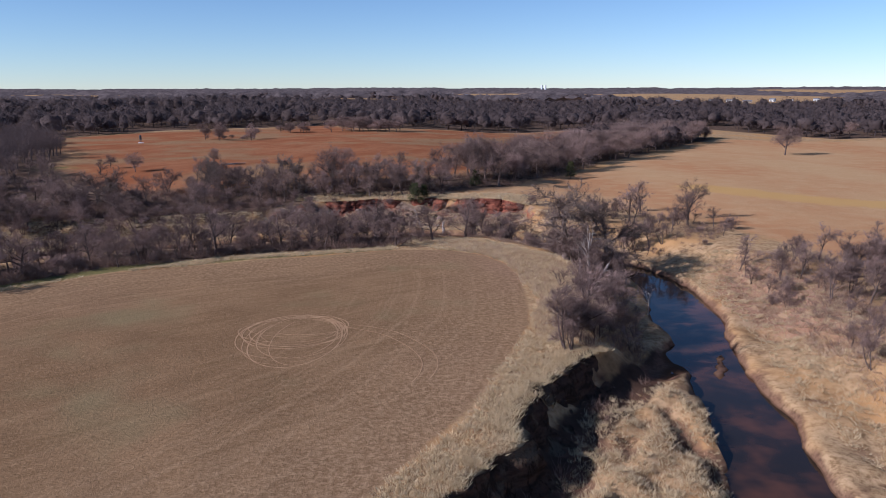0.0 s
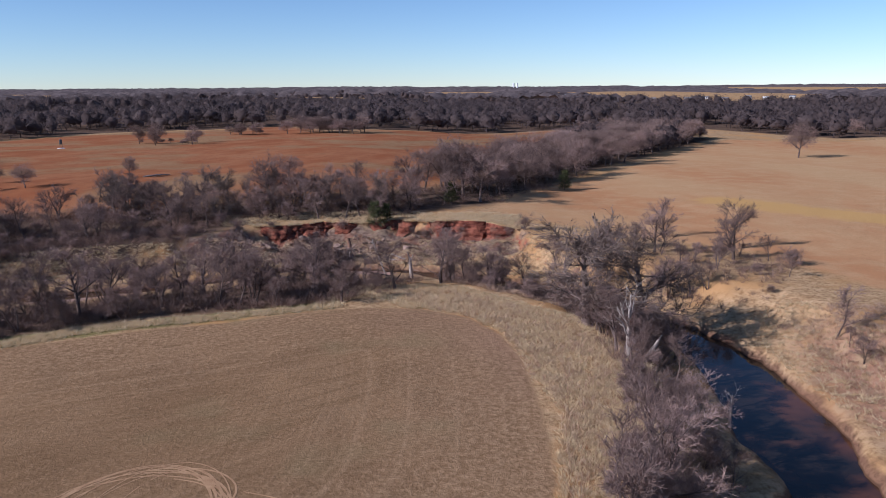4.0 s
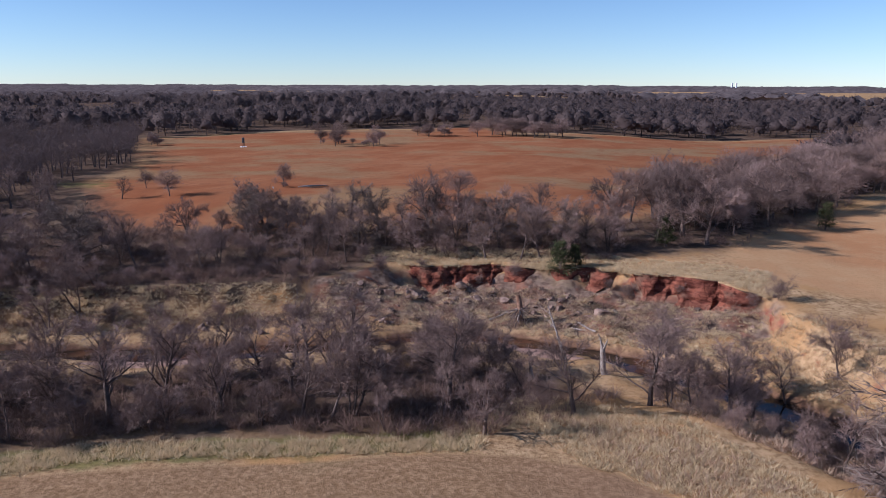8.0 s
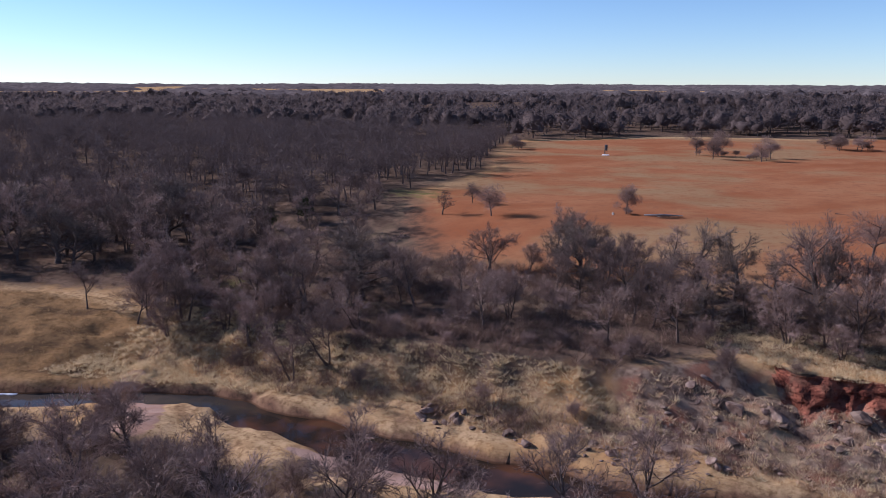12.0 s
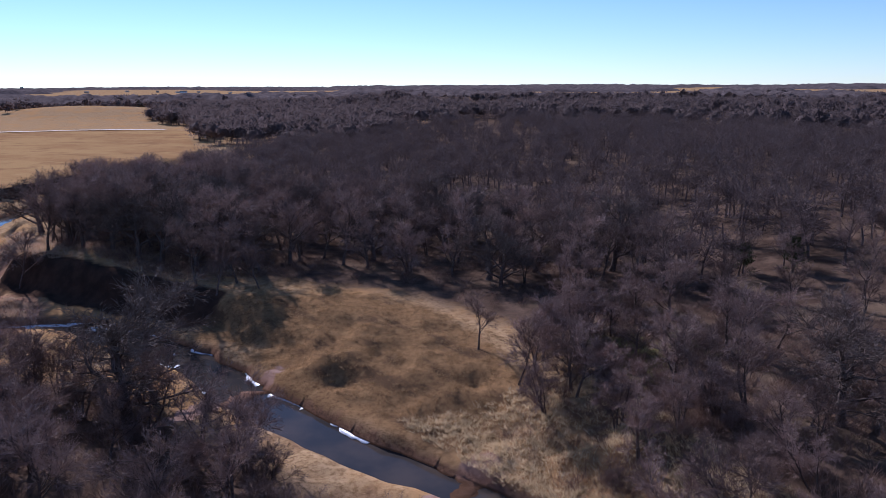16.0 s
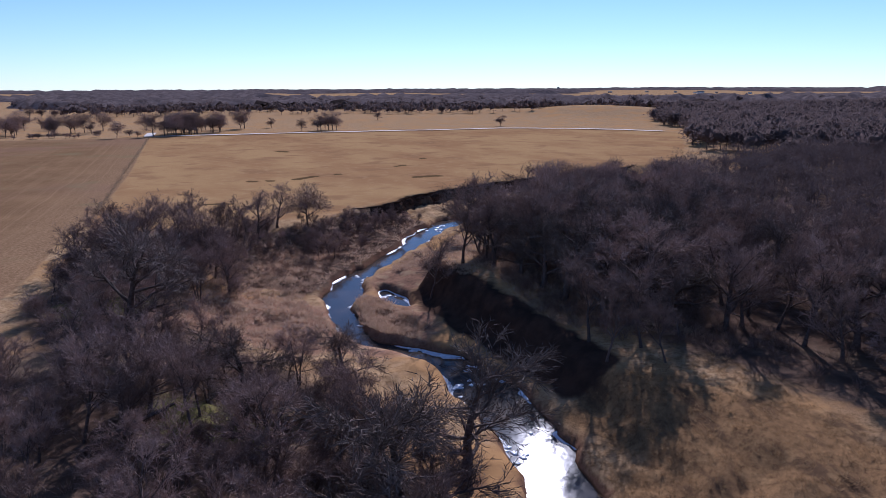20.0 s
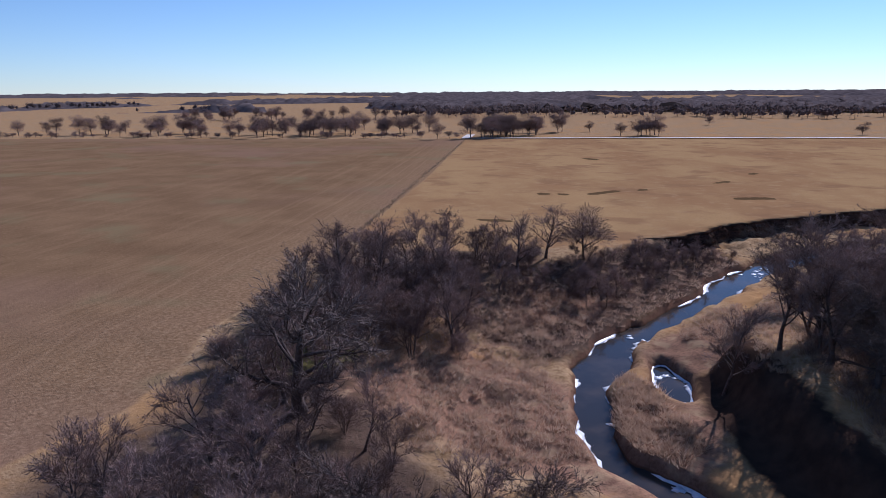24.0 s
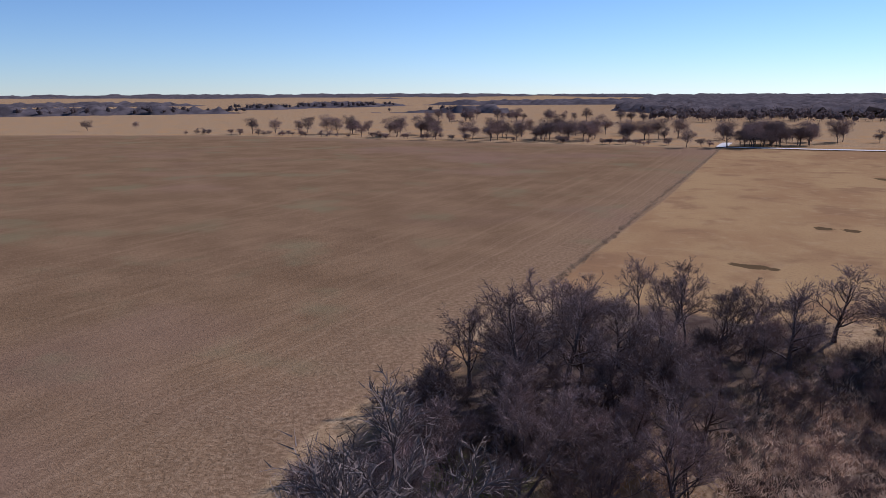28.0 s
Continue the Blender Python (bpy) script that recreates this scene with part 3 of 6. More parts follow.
SOUTH_WOODS = [(-2, 128), (-18, 119.5), (-32, 117), (-42, 111), (-50, 106), (-58, 98), (-66, 88), (-76, 72), (-82, 62), (-92, 58), (-99, 48), (-112, 36), (-128, 20), (-140, 14), (-160, 30), (-150, 40),
               (-125, 48), (-112, 56), (-106, 70), (-104, 88), (-92, 106), (-78, 118), (-62, 128), (-40, 134), (-20, 143), (-4, 144)]
NORTH_WOODS = [(-30, 174), (0, 177), (18, 187), (45, 242), (85, 302), (137, 377), (110, 410), (73, 361), (26, 255), (4, 202), (-14, 188), (-60, 183), (-85, 192), (-108, 207), (-120, 245), (-165, 310), (-180, 335), (-140, 395),
               (-95, 412), (-71, 448), (-40, 397), (46, 433), (103, 470), (160, 470), (190, 370), (700, 470), (700, 900), (-900, 900)]
NORTH_WOODS_W = [(-900, 200), (-520, 190), (-430, 175), (-300, 95), (-215, 66), (-160, 74), (-146, 82), (-132, 100), (-122, 117), (-114, 132), (-97, 144), (-75, 143), (-60, 148), (-47, 153.5), (-36, 161)]
NORTH_ALL_WOODS = NORTH_WOODS + NORTH_WOODS_W


# brushy slope where the pasture falls to the creek
BRUSH_SLOPE = [(-126, 47), (-152, 39), (-178, 36), (-192, 39), (-188, 49), (-166, 55.5), (-150, 58), (-140, 61), (-131, 63)]
# dark hollows in the pasture, by colour only: x, y, half width
HOLLOWS = [[(-205, -18, 1.3), (-210, -12, 1.3), (-217, -9.5, 1.3), (-224, -9, 1.3), (-232, -6.5, 1.3)], [(-289, -91, 1.5), (-289, -82, 1.5), (-287, -72, 1.5)], [(-170.5, 3.5, 1.6), (-173.5, 6.5, 1.6)], [(-253, -4.5, 1.2), (-264, -3.5, 1.2)], [(-281, -12.5, 1.4), (-287, -9, 1.4)],
           [(-236, 18, 2.0), (-242, 22, 2.0)]]


# stony slope below the red cliff
RUBBLE = [(-36, 152.5), (-22, 158), (-4, 157.5), (8, 157), (18, 158), (20, 163), (16, 167), (2, 171), (-8, 173), (-20, 172.5), (-32, 169), (-38, 160)]


# ---- ground ----
def axis(lo, hi, step, reach, grow=1.06):
    mid = list(np.arange(lo, hi + step, step))
    s, a, b = step, [lo], [mid[-1]]
    while a[-1] > -reach or b[-1] < reach:
        s *= grow
        a.append(a[-1] - s)
        b.append(b[-1] + s)
    return np.array(a[:0:-1] + mid + b[1:])


def build_ground():
    gx, gy = axis(-222, 66, 0.9, 4300), axis(32, 186, 0.9, 4300)
    x, y = [g.ravel() for g in np.meshgrid(gx, gy)]
    z = land(x, y)
    nx, ny = len(gx), len(gy)
    i = (np.arange(ny - 1)[:, None] * nx + np.arange(nx - 1)).ravel()
    me = mesh_of("ground", np.column_stack([x, y, z]), np.column_stack([i, i + 1, i + nx + 1, i + nx]), EARTH, True)

    def put(name, v):
        me.attributes.new(name, "FLOAT", "POINT").data.foreach_set("value", np.asarray(v, np.float32))
    put("in_mown", within(x, y, MOWN))
    put("in_pasture", within(x, y, PASTURE))
    put("in_red", within(x, y, RED))
    put("in_east", within(x, y, EAST))
    put("in_woods", np.maximum(within(x, y, SOUTH_WOODS), np.maximum(within(x, y, NORTH_ALL_WOODS), within(x, y, BRUSH_SLOPE) * 2)))

    def blob(cx, cy, ra, rb):
        return np.exp(-((x - cx) / ra) ** 2 - ((y - cy) / rb) ** 2)
    put("rusty", np.clip(blob(-116, 64, 12, 11) + 0.9 * blob(-119, 78, 7, 12) + 0.8 * blob(-148, 69, 11, 6) + 0.8 * blob(-128, 80, 8, 6) + 0.8 * blob(-145, 50, 14, 6) + 0.85 * blob(45, 95, 9, 26) + 0.6 * blob(-8, 163, 24, 6) + 0.5 * blob(-60, 150, 14, 4) + 0.6 * blob(-150, 72, 12, 5), 0, 1))
    edge = np.abs(within(x, y, MOWN) + 2.2)
    put("greenish", np.clip(0.95 * np.exp(-(edge / 2.2) ** 2) * (x > -72) * ((x < -8) & (y > 60)) + blob(-108, 52, 8, 7) + 0.8 * blob(-92, 84, 7, 9) + 0.7 * blob(-88, 150, 12, 5) + 0.6 * blob(-106, 206, 13, 12) + 0.5 * blob(-90, 160, 10, 6), 0, 1))
    put("golden", np.clip(1.2 * blob(-101, 125, 14, 10) + blob(-88, 133, 10, 6) + 0.8 * blob(-112, 112, 5, 6) + 0.5 * blob(-130, 77, 4, 3) + 0.5 * blob(-50, 150, 14, 4), 0, 1))
    put("gilt", np.exp(-(along(x, y, [(66, 192, 0), (76, 179, 0), (86, 170, 0), (99, 163, 0), (120, 150, 0)])[0] / 7) ** 2))
    put("rubble", np.where(y < 190, within(x, y, RUBBLE), -50))
    sandy = np.zeros(x.shape)
    for bx, by, ra, rb, turn, up in SANDS:
        c, s = math.cos(turn), math.sin(turn)
        q = ((x - bx) * c + (y - by) * s) ** 2 / ra ** 2 + ((y - by) * c - (x - bx) * s) ** 2 / rb ** 2
        sandy = np.maximum(sandy, ease(1.4, 0.7, q))
    put("sandy", sandy)
    # where the shade on the bluff and in the gully is painted
    put("shade_soil", np.exp(-(along(x, y, [(-117, 107, 0), (-121.5, 100.5, 0), (-125.5, 95, 0), (-129.5, 89, 0), (-134, 83, 0), (-140, 77.5, 0)])[0] / 3.6) ** 2) + np.exp(-(along(x, y, [(0, 32, 0), (4, 42, 0), (8, 51, 0), (12, 60, 0), (17, 67.5, 0), (23, 75, 0), (26, 80, 0)])[0] / 2.6) ** 2))
    put("hollow", np.clip(sum(np.exp(-(along(x, y, line)[0] / line[0][2]) ** 2) for line in HOLLOWS), 0, 1))
    dn = along(x, y, NORTH_TOP)[0]
    put("bare", np.clip(np.maximum(ease(10, 3, dn) * ease(130, 150, y), 0.8 * blob(46, 95, 8, 30)) + 0.1, 0, 1))
    ob = new("ground", me)
    tagged(ob, "rolling ground of dry winter grass, mown hay and red soil", "ground", kind="structure")
    return gx, gy, z.reshape(ny, nx)


GX, GY, GZ = build_ground()


def height_at(x, y):
    """Height of the ground mesh at one place."""
    i = min(max(int(np.searchsorted(GX, x)) - 1, 0), len(GX) - 2)
    j = min(max(int(np.searchsorted(GY, y)) - 1, 0), len(GY) - 2)
    u, v = (x - GX[i]) / (GX[i + 1] - GX[i]), (y - GY[j]) / (GY[j + 1] - GY[j])
    return float((GZ[j, i] * (1 - u) + GZ[j, i + 1] * u) * (1 - v) + (GZ[j + 1, i] * (1 - u) + GZ[j + 1, i + 1] * u) * v)


def ribbon(line, width, lift, step=1.0):
    """A strip that follows the ground along a line."""
    pts = []
    for (ax, ay), (bx, by) in zip(line, line[1:]):
        k = max(1, int(math.hypot(bx - ax, by - ay) / step))
        pts += [(ax + (bx - ax) * j / k, ay + (by - ay) * j / k) for j in range(k)]
    p = np.array(pts + [line[-1]], float)
    d = np.gradient(p, axis=0)
    d /= np.hypot(d[:, 0], d[:, 1])[:, None] + 1e-9
    side = np.column_stack([-d[:, 1], d[:, 0]]) * width / 2
    v = np.vstack([p + side, p - side])
    z = land(v[:, 0], v[:, 1]) + lift
    n = len(p)
    i = np.arange(n - 1)
    return np.column_stack([v, z]), np.column_stack([i, i + n, i + n + 1, i + 1])


def build_water():
    p = []
    for (ax, ay, aw), (bx, by, bw) in zip(CREEK_ALL, CREEK_ALL[1:]):
        k = max(1, int(math.hypot(bx - ax, by - ay) / 2.5))
        p += [(ax + (bx - ax) * j / k, ay + (by - ay) * j / k, aw + (bw - aw) * j / k) for j in range(k)]
    p = np.array(p, float)
    d = np.gradient(p[:, :2], axis=0)
    d /= np.hypot(d[:, 0], d[:, 1])[:, None]
    rows = []
    for s in (-1, -0.5, 0, 0.5, 1):
        rows.append(np.column_stack([p[:, 0] - d[:, 1] * s * (p[:, 2] + 2.2), p[:, 1] + d[:, 0] * s * (p[:, 2] + 2.2), np.full(len(p), WATER)]))
    n = len(p)
    i = np.concatenate([np.arange(n - 1) + n * r for r in range(4)])
    me = mesh_of("creek_water", np.vstack(rows), np.column_stack([i, i + 1, i + n + 1, i + n]), WATER_MAT, True)
    tagged(new("creek_water", me), "shallow brown creek water between clay banks", "creek", kind="structure")


build_water()
pool = [(-143.5, 66), (-143, 72), (-137.5, 80), (-132, 80.5), (-131.5, 76), (-134.5, 70.5), (-138, 67), (-141.5, 65.2)]
tagged(new("pool_water", mesh_of("pool_water", [(x, y, WATER + 0.004) for x, y in pool], [range(len(pool))], WATER_MAT)), "still pool of creek water behind a grassy islet", "pool", kind="structure")
v, f = ribbon([(-352, -226), (-328, -201), (-408, -135), (-450, -95), (-483, -68), (-497, -30), (-499, 0), (-494, 30)], 5.0, 0.4, 6)
tagged(new("dirt_road", mesh_of("dirt_road", v, f, plain_material("pale_gravel", (0.6, 0.53, 0.45), (0.74, 0.68, 0.6), 3))), "pale gravel farm road across the pasture", "road", kind="structure")


# ---- trees ----
def tube(v, t, pts, radii, sides):
    """Adds a tapered limb to lists of points and triangles."""
    base = sum(len(q) for q in v)
    n = len(pts)
    d = np.gradient(pts, axis=0)
    d /= np.linalg.norm(d, axis=1)[:, None] + 1e-9
    ref = np.where(np.abs(d[:, 2:3]) > 0.9, (1.0, 0, 0), (0, 0, 1.0))
    a = np.cross(d, ref)
    a /= np.linalg.norm(a, axis=1)[:, None] + 1e-9
    b = np.cross(d, a)
    ang = np.arange(sides) * 2 * np.pi / sides
    v.append((pts[:, None] + radii[:, None, None] * (a[:, None] * np.cos(ang)[None, :, None] + b[:, None] * np.sin(ang)[None, :, None])).reshape(-1, 3))
    i, j = [g.ravel() for g in np.meshgrid(np.arange(n - 1), np.arange(sides), indexing="ij")]
    p, q = base + i * sides + j, base + i * sides + (j + 1) % sides
    t.append(np.vstack([np.column_stack([p, q, q + sides]), np.column_stack([p, q + sides, p + sides])]))


def limb(rng, at, way, length, radius, n, lift, wob, tip=0.3):
    pts = [np.array(at, float)]
    w = np.array(way, float)
    for k in range(n):
        w = w + rng.normal(0, wob, 3) + np.array([0, 0, lift])
        w /= np.linalg.norm(w)
        pts.append(pts[-1] + w * length / n)
    return np.array(pts), radius * np.linspace(1, tip, n + 1), w


def tilted(rng, w, lo, hi):
    """A way that leans from w by an angle between lo and hi degrees."""
    a = np.cross(w, rng.normal(0, 1, 3))
    a /= np.linalg.norm(a) + 1e-9
    g = radians(rng.uniform(lo, hi))
    return w * math.cos(g) + a * math.sin(g)


def bare_tree(seed, stems=1, fork=0.2, spread=(28, 66), limbs=9, sub=7, twigs=11, twig=0.95, width=0.042, lean=0.05, lift=0.06, wob=0.14, girth=0.028, fine=3):
    """A leafless tree of height 1 m times ten: (trunk points, triangles), (crown points, triangles)."""
    rng = np.random.default_rng(seed)
    H = 10.0
    tv, tt, cv, ct, tw = [], [], [], [], []
    for s in range(stems):
        ang = rng.uniform(0, 6.28)
        way = np.array([math.cos(ang), math.sin(ang), 0]) * (lean if stems == 1 else rng.uniform(0.12, 0.5)) + (0, 0, 1)
        at = np.array([math.cos(ang), math.sin(ang), 0]) * (0 if stems == 1 else rng.uniform(0.1, 0.35)) - (0, 0, 0.35)
        tall = H * (1 if stems == 1 else rng.uniform(0.65, 1.0))
        r = girth * tall * (1 if stems == 1 else 0.6)
        pts, rad, w = limb(rng, at, way / np.linalg.norm(way), tall * 0.80, r, 7, 0.03, 0.09, 0.16)
        rad[0] *= 1.35
        tube(tv, tt, pts, rad, 6)
        levels = [(pts, rad, tall, 0)]
        nl = limbs if stems == 1 else max(3, limbs // 2)
        for k in range(nl):
            f = fork + (0.97 - fork) * (k + rng.uniform(0, 0.8)) / nl
            q = f * (len(pts) - 1)
            i = min(int(q), len(pts) - 2)
            p0 = pts[i] + (pts[i + 1] - pts[i]) * (q - i)
            d0 = pts[i + 1] - pts[i]
            ln = tall * rng.uniform(0.34, 0.5) * (1.15 - 0.6 * f)
            lp, lr, lw = limb(rng, p0, tilted(rng, d0 / np.linalg.norm(d0), *spread), ln, max(0.035, rad[i] * rng.uniform(0.45, 0.7)), 5, lift, wob, 0.22)
            tube(tv, tt, lp, lr, 4 if fine > 1 else 3)
            levels.append((lp, lr, ln, 1))
        for lp, lr, ln, lev in list(levels):
            for k in range(sub if lev else sub + 2):
                f = rng.uniform(0.35, 1.0) if lev else rng.uniform(fork + 0.15, 1.0)
                q = f * (len(lp) - 1)
                i = min(int(q), len(lp) - 2)
                p0 = lp[i] + (lp[i + 1] - lp[i]) * (q - i)
                d0 = lp[i + 1] - lp[i]
                sl = tall * rng.uniform(0.10, 0.2)
                sp, sr, sw = limb(rng, p0, tilted(rng, d0 / np.linalg.norm(d0), 20, 60), sl, max(0.022, lr[i] * 0.5), 2, lift, wob * 1.3, 0.3)
                tube(tv, tt, sp, sr, 3)
                tw.append((sp, twigs))
            tw.append((lp[len(lp) // 2:], twigs))
    # twigs: slim blades in sprays
    A, B = [], []
    for sp, count in tw:
        for _ in range(count):
            q = rng.uniform(0.2, 1.0) * (len(sp) - 1)
            i = min(int(q), len(sp) - 2)
            p0 = sp[i] + (sp[i + 1] - sp[i]) * (q - i)
            d0 = sp[i + 1] - sp[i]
            w = tilted(rng, d0 / np.linalg.norm(d0), 12, 60) + np.array([0, 0, 0.12])
            tip = p0 + w * twig * rng.uniform(0.5, 1.25)
            A.append(p0)
            B.append(tip)
            for _ in range(fine):
                f = rng.uniform(0.25, 0.9)
                p1 = p0 + (tip - p0) * f
                A.append(p1)
                B.append(p1 + (tilted(rng, w / np.linalg.norm(w), 20, 55)) * twig * rng.uniform(0.3, 0.6))
    A, B = np.array(A), np.array(B)
    d = B - A
    side = np.cross(d, rng.normal(0, 1, A.shape))
    side *= width / 2 / (np.linalg.norm(side, axis=1)[:, None] + 1e-9)
    base = 0
    k = len(A)
    cv += [A + side, A - side, B]
    ct.append(base + np.column_stack([np.arange(k), np.arange(k) + k, np.arange(k) + 2 * k]))
    return (np.vstack(tv), np.vstack(tt)), (np.vstack(cv), np.vstack(ct))


def dome_tree(seed, count, width, limbs=8, wide=3.7):
    """A bare tree with a rounded cloud of twigs: (trunk and limbs), (crown)."""
    r = np.random.default_rng(seed)
    tv, tt = [], []
    pts, rad, _ = limb(r, (0, 0, -0.3), (r.normal(0, 0.06), r.normal(0, 0.06), 1), 6.6, 0.2, 4, 0.02, 0.08, 0.3)
    tube(tv, tt, pts, rad, 4)
    lobes = [pts[2] + r.normal(0, 0.9, 3) * (1, 1, 0.4) + (0, 0, 1.2) for _ in range(4)]
    for k in range(limbs):
        ang, f = k * 2.4 + r.uniform(-0.5, 0.5), r.uniform(0.25, 0.95)
        p0 = pts[0] + (pts[-1] - pts[0]) * f
        w = np.array([math.cos(ang), math.sin(ang), r.uniform(0.25, 1.1)])
        lp, lr, _ = limb(r, p0, w / np.linalg.norm(w), r.uniform(2.0, 3.6), 0.09, 3, 0.08, 0.16, 0.3)
        tube(tv, tt, lp, lr, 3)
        lobes.append(lp[-1])
    lobes.append(pts[-1] + (0, 0, 0.8))
    lobes = np.array(lobes)
    c = lobes[r.integers(0, len(lobes), count)]
    way = r.normal(0, 1, (count, 3))
    way[:, 2] = way[:, 2] * 0.7 + 0.35
    way /= np.linalg.norm(way, axis=1)[:, None]
    B = c + way * (r.uniform(0.12, 1.0, count) ** 0.5)[:, None] * (wide * 0.55, wide * 0.55, 1.9)
    B[:, 2] = np.clip(B[:, 2], 1.0, 10)
    d = way * 0.7 + (B - (0, 0, 4.0)) / 6 + r.normal(0, 0.3, (count, 3))
    d *= r.uniform(0.35, 0.95, count)[:, None] / np.linalg.norm(d, axis=1)[:, None]
    s = np.cross(d, r.normal(0, 1, B.shape))
    s *= width / 2 / np.linalg.norm(s, axis=1)[:, None]
    k = np.arange(count)
    return (np.vstack(tv), np.vstack(tt)), (np.vstack([B - d + s, B - d - s, B]), np.column_stack([k, k + count, k + 2 * count]))


def tree_kind(name, shape, label, category, bark=None, twig=None):
    """A first tree, kept aside below the ground as the pattern for its copies."""
    root = tagged(new(name), label, category)
    (tv, tt), (cv, ct) = shape
    part("trunk", mesh_of(name + "_trunk", tv, tt, bark or BARK, True), root)
    part("crown", mesh_of(name + "_crown", cv, ct, twig or TWIG), root)
    return root


def juniper(seed):
    rng = np.random.default_rng(seed)
    tv, tt = [], []
    pts, rad, _ = limb(rng, (0, 0, -0.3), (0.03, 0, 1), 9.0, 0.28, 6, 0.02, 0.05, 0.1)
    tube(tv, tt, pts, rad, 6)
    A, D = [], []
    for _ in range(60):
        f = rng.uniform(0.06, 0.95)
        p0 = np.array([0, 0, f * 9.0])
        ang = rng.uniform(0, 6.28)
        reach = (3.4 * (1 - f) ** 0.75 + 0.35) * rng.uniform(0.65, 1.12)
        w = np.array([math.cos(ang), math.sin(ang), rng.uniform(0.1, 0.6)])
        lp, lr, _ = limb(rng, p0, w / np.linalg.norm(w), reach, 0.06, 3, 0.05, 0.12, 0.3)
        tube(tv, tt, lp, lr, 3)
        for _ in range(46):
            g = rng.uniform(0.3, 1.05)
            A.append(p0 + (lp[-1] - p0) * g + rng.normal(0, 0.3, 3))
            D.append(w * 0.5 + rng.normal(0, 0.6, 3) + (0, 0, 0.35))
    A, D = np.array(A), np.array(D)
    D *= rng.uniform(0.25, 0.55, len(A))[:, None] / np.linalg.norm(D, axis=1)[:, None]
    s = np.cross(D, rng.normal(0, 1, A.shape))
    s *= 0.10 / np.linalg.norm(s, axis=1)[:, None]
    k = len(A)
    return (np.vstack(tv), np.vstack(tt)), (np.vstack([A - s, A + s, A + D]), np.column_stack([np.arange(k), np.arange(k) + k, np.arange(k) + 2 * k]))


rng = np.random.default_rng(11)
ELM = "leafless elm with grey-brown limbs and a wide haze of twigs"
OAK = "big leafless oak with dark crooked limbs on a creek bank"
HACK = "leafless hackberry with several stems and pale grey twigs"
SLIM = "slender leafless ash with upright grey branches"
BRUSH = "low leafless thicket bush with many thin purple-grey stems"
def both(name, label, category, seeds, **shape):
    """A kind in two grains: full twigs, and a lighter one for places far from the path."""
    full = [tree_kind(name, bare_tree(k, **shape), label, category, None, DARK_TWIG if name == "oak_tree" else TWIG) for k in seeds]
    return full, [tree_kind(name, dome_tree(k + 50, 4600, 0.05, 14, 3.0 if name == "ash_tree" else 3.9), label, category) for k in seeds]


def join(*pairs):
    return [sum((p[0] for p in pairs), []), sum((p[1] for p in pairs), [])]


KINDS = {
    "elm": join(both("elm_tree", ELM, "tree", (1, 2), limbs=9), both("elm_tree", ELM, "tree", (16,), limbs=10, lean=0.15)),
    "hack": join(both("hackberry_tree", HACK, "tree", (3,), stems=2, limbs=12, sub=5), both("hackberry_tree", HACK, "tree", (4,), stems=3, limbs=14, sub=4)),
    "oak": join(both("oak_tree", OAK, "tree", (5,), fork=0.16, limbs=13, sub=8, twigs=11, spread=(40, 82), girth=0.034, wob=0.2, lift=0.04), both("oak_tree", OAK, "tree", (6,), fork=0.18, limbs=12, sub=8, twigs=11, spread=(35, 75), girth=0.036, wob=0.2, lean=0.2, lift=0.05)),
    "slim": join(both("ash_tree", SLIM, "tree", (7, 9), fork=0.3, spread=(18, 46), limbs=9, sub=5, girth=0.018, lean=0.1), both("ash_tree", SLIM, "tree", (8,), stems=2, fork=0.3, spread=(18, 45), limbs=11, sub=5)),
    "brush": join(both("brush_bush", BRUSH, "bush", (10,), stems=7, fork=0.08, spread=(15, 50), limbs=9, sub=3, twigs=7, twig=1.9, width=0.045, girth=0.012), both("brush_bush", BRUSH, "bush", (12,), stems=6, fork=0.06, spread=(20, 65), limbs=10, sub=3, twigs=7, twig=2.0, width=0.045, girth=0.012)),
    "dead": [[tree_kind("dead_tree", bare_tree(13, fork=0.3, limbs=6, sub=3, twigs=2, fine=0, girth=0.03, wob=0.22), "bleached dead tree with bare broken branches", "tree", DEADWOOD, DEADWOOD)]] * 2,
    "juniper": [[tree_kind("juniper_tree", juniper(k), "dark green juniper with a ragged cone of foliage", "tree", BARK, NEEDLE) for k in (14, 15)]] * 2,
}
USED = set()


def plant(kind, x, y, height, group, wide=1.0, dome=False):
    far = dome or x < -190 or x > 70 or y > 196 or y < 20
    pool = KINDS[kind][1 if far else 0]
    first = pool[rng.integers(len(pool))]
    z = height_at(x, y)
    s = height / 10
    m = Matrix.Translation((x, y, z - 0.05)) @ Matrix.Rotation(rng.uniform(0, 6.28), 4, "Z")
    size = (s * wide * rng.uniform(1.0, 1.3), s * wide * rng.uniform(1.0, 1.3), s)
    if first not in USED:
        USED.add(first)
        ob = first
        ob.matrix_basis = m
    else:
        ob = copy_thing(first, m)
    ob.scale = size
    tagged(ob, group=group)
    return ob


def mixed(kinds, x, y, lo, hi, group):
    kind = kinds[rng.integers(len(kinds))]
    plant(kind, x, y, rng.uniform(lo, hi) * (0.5 if kind == "brush" else 1), group)


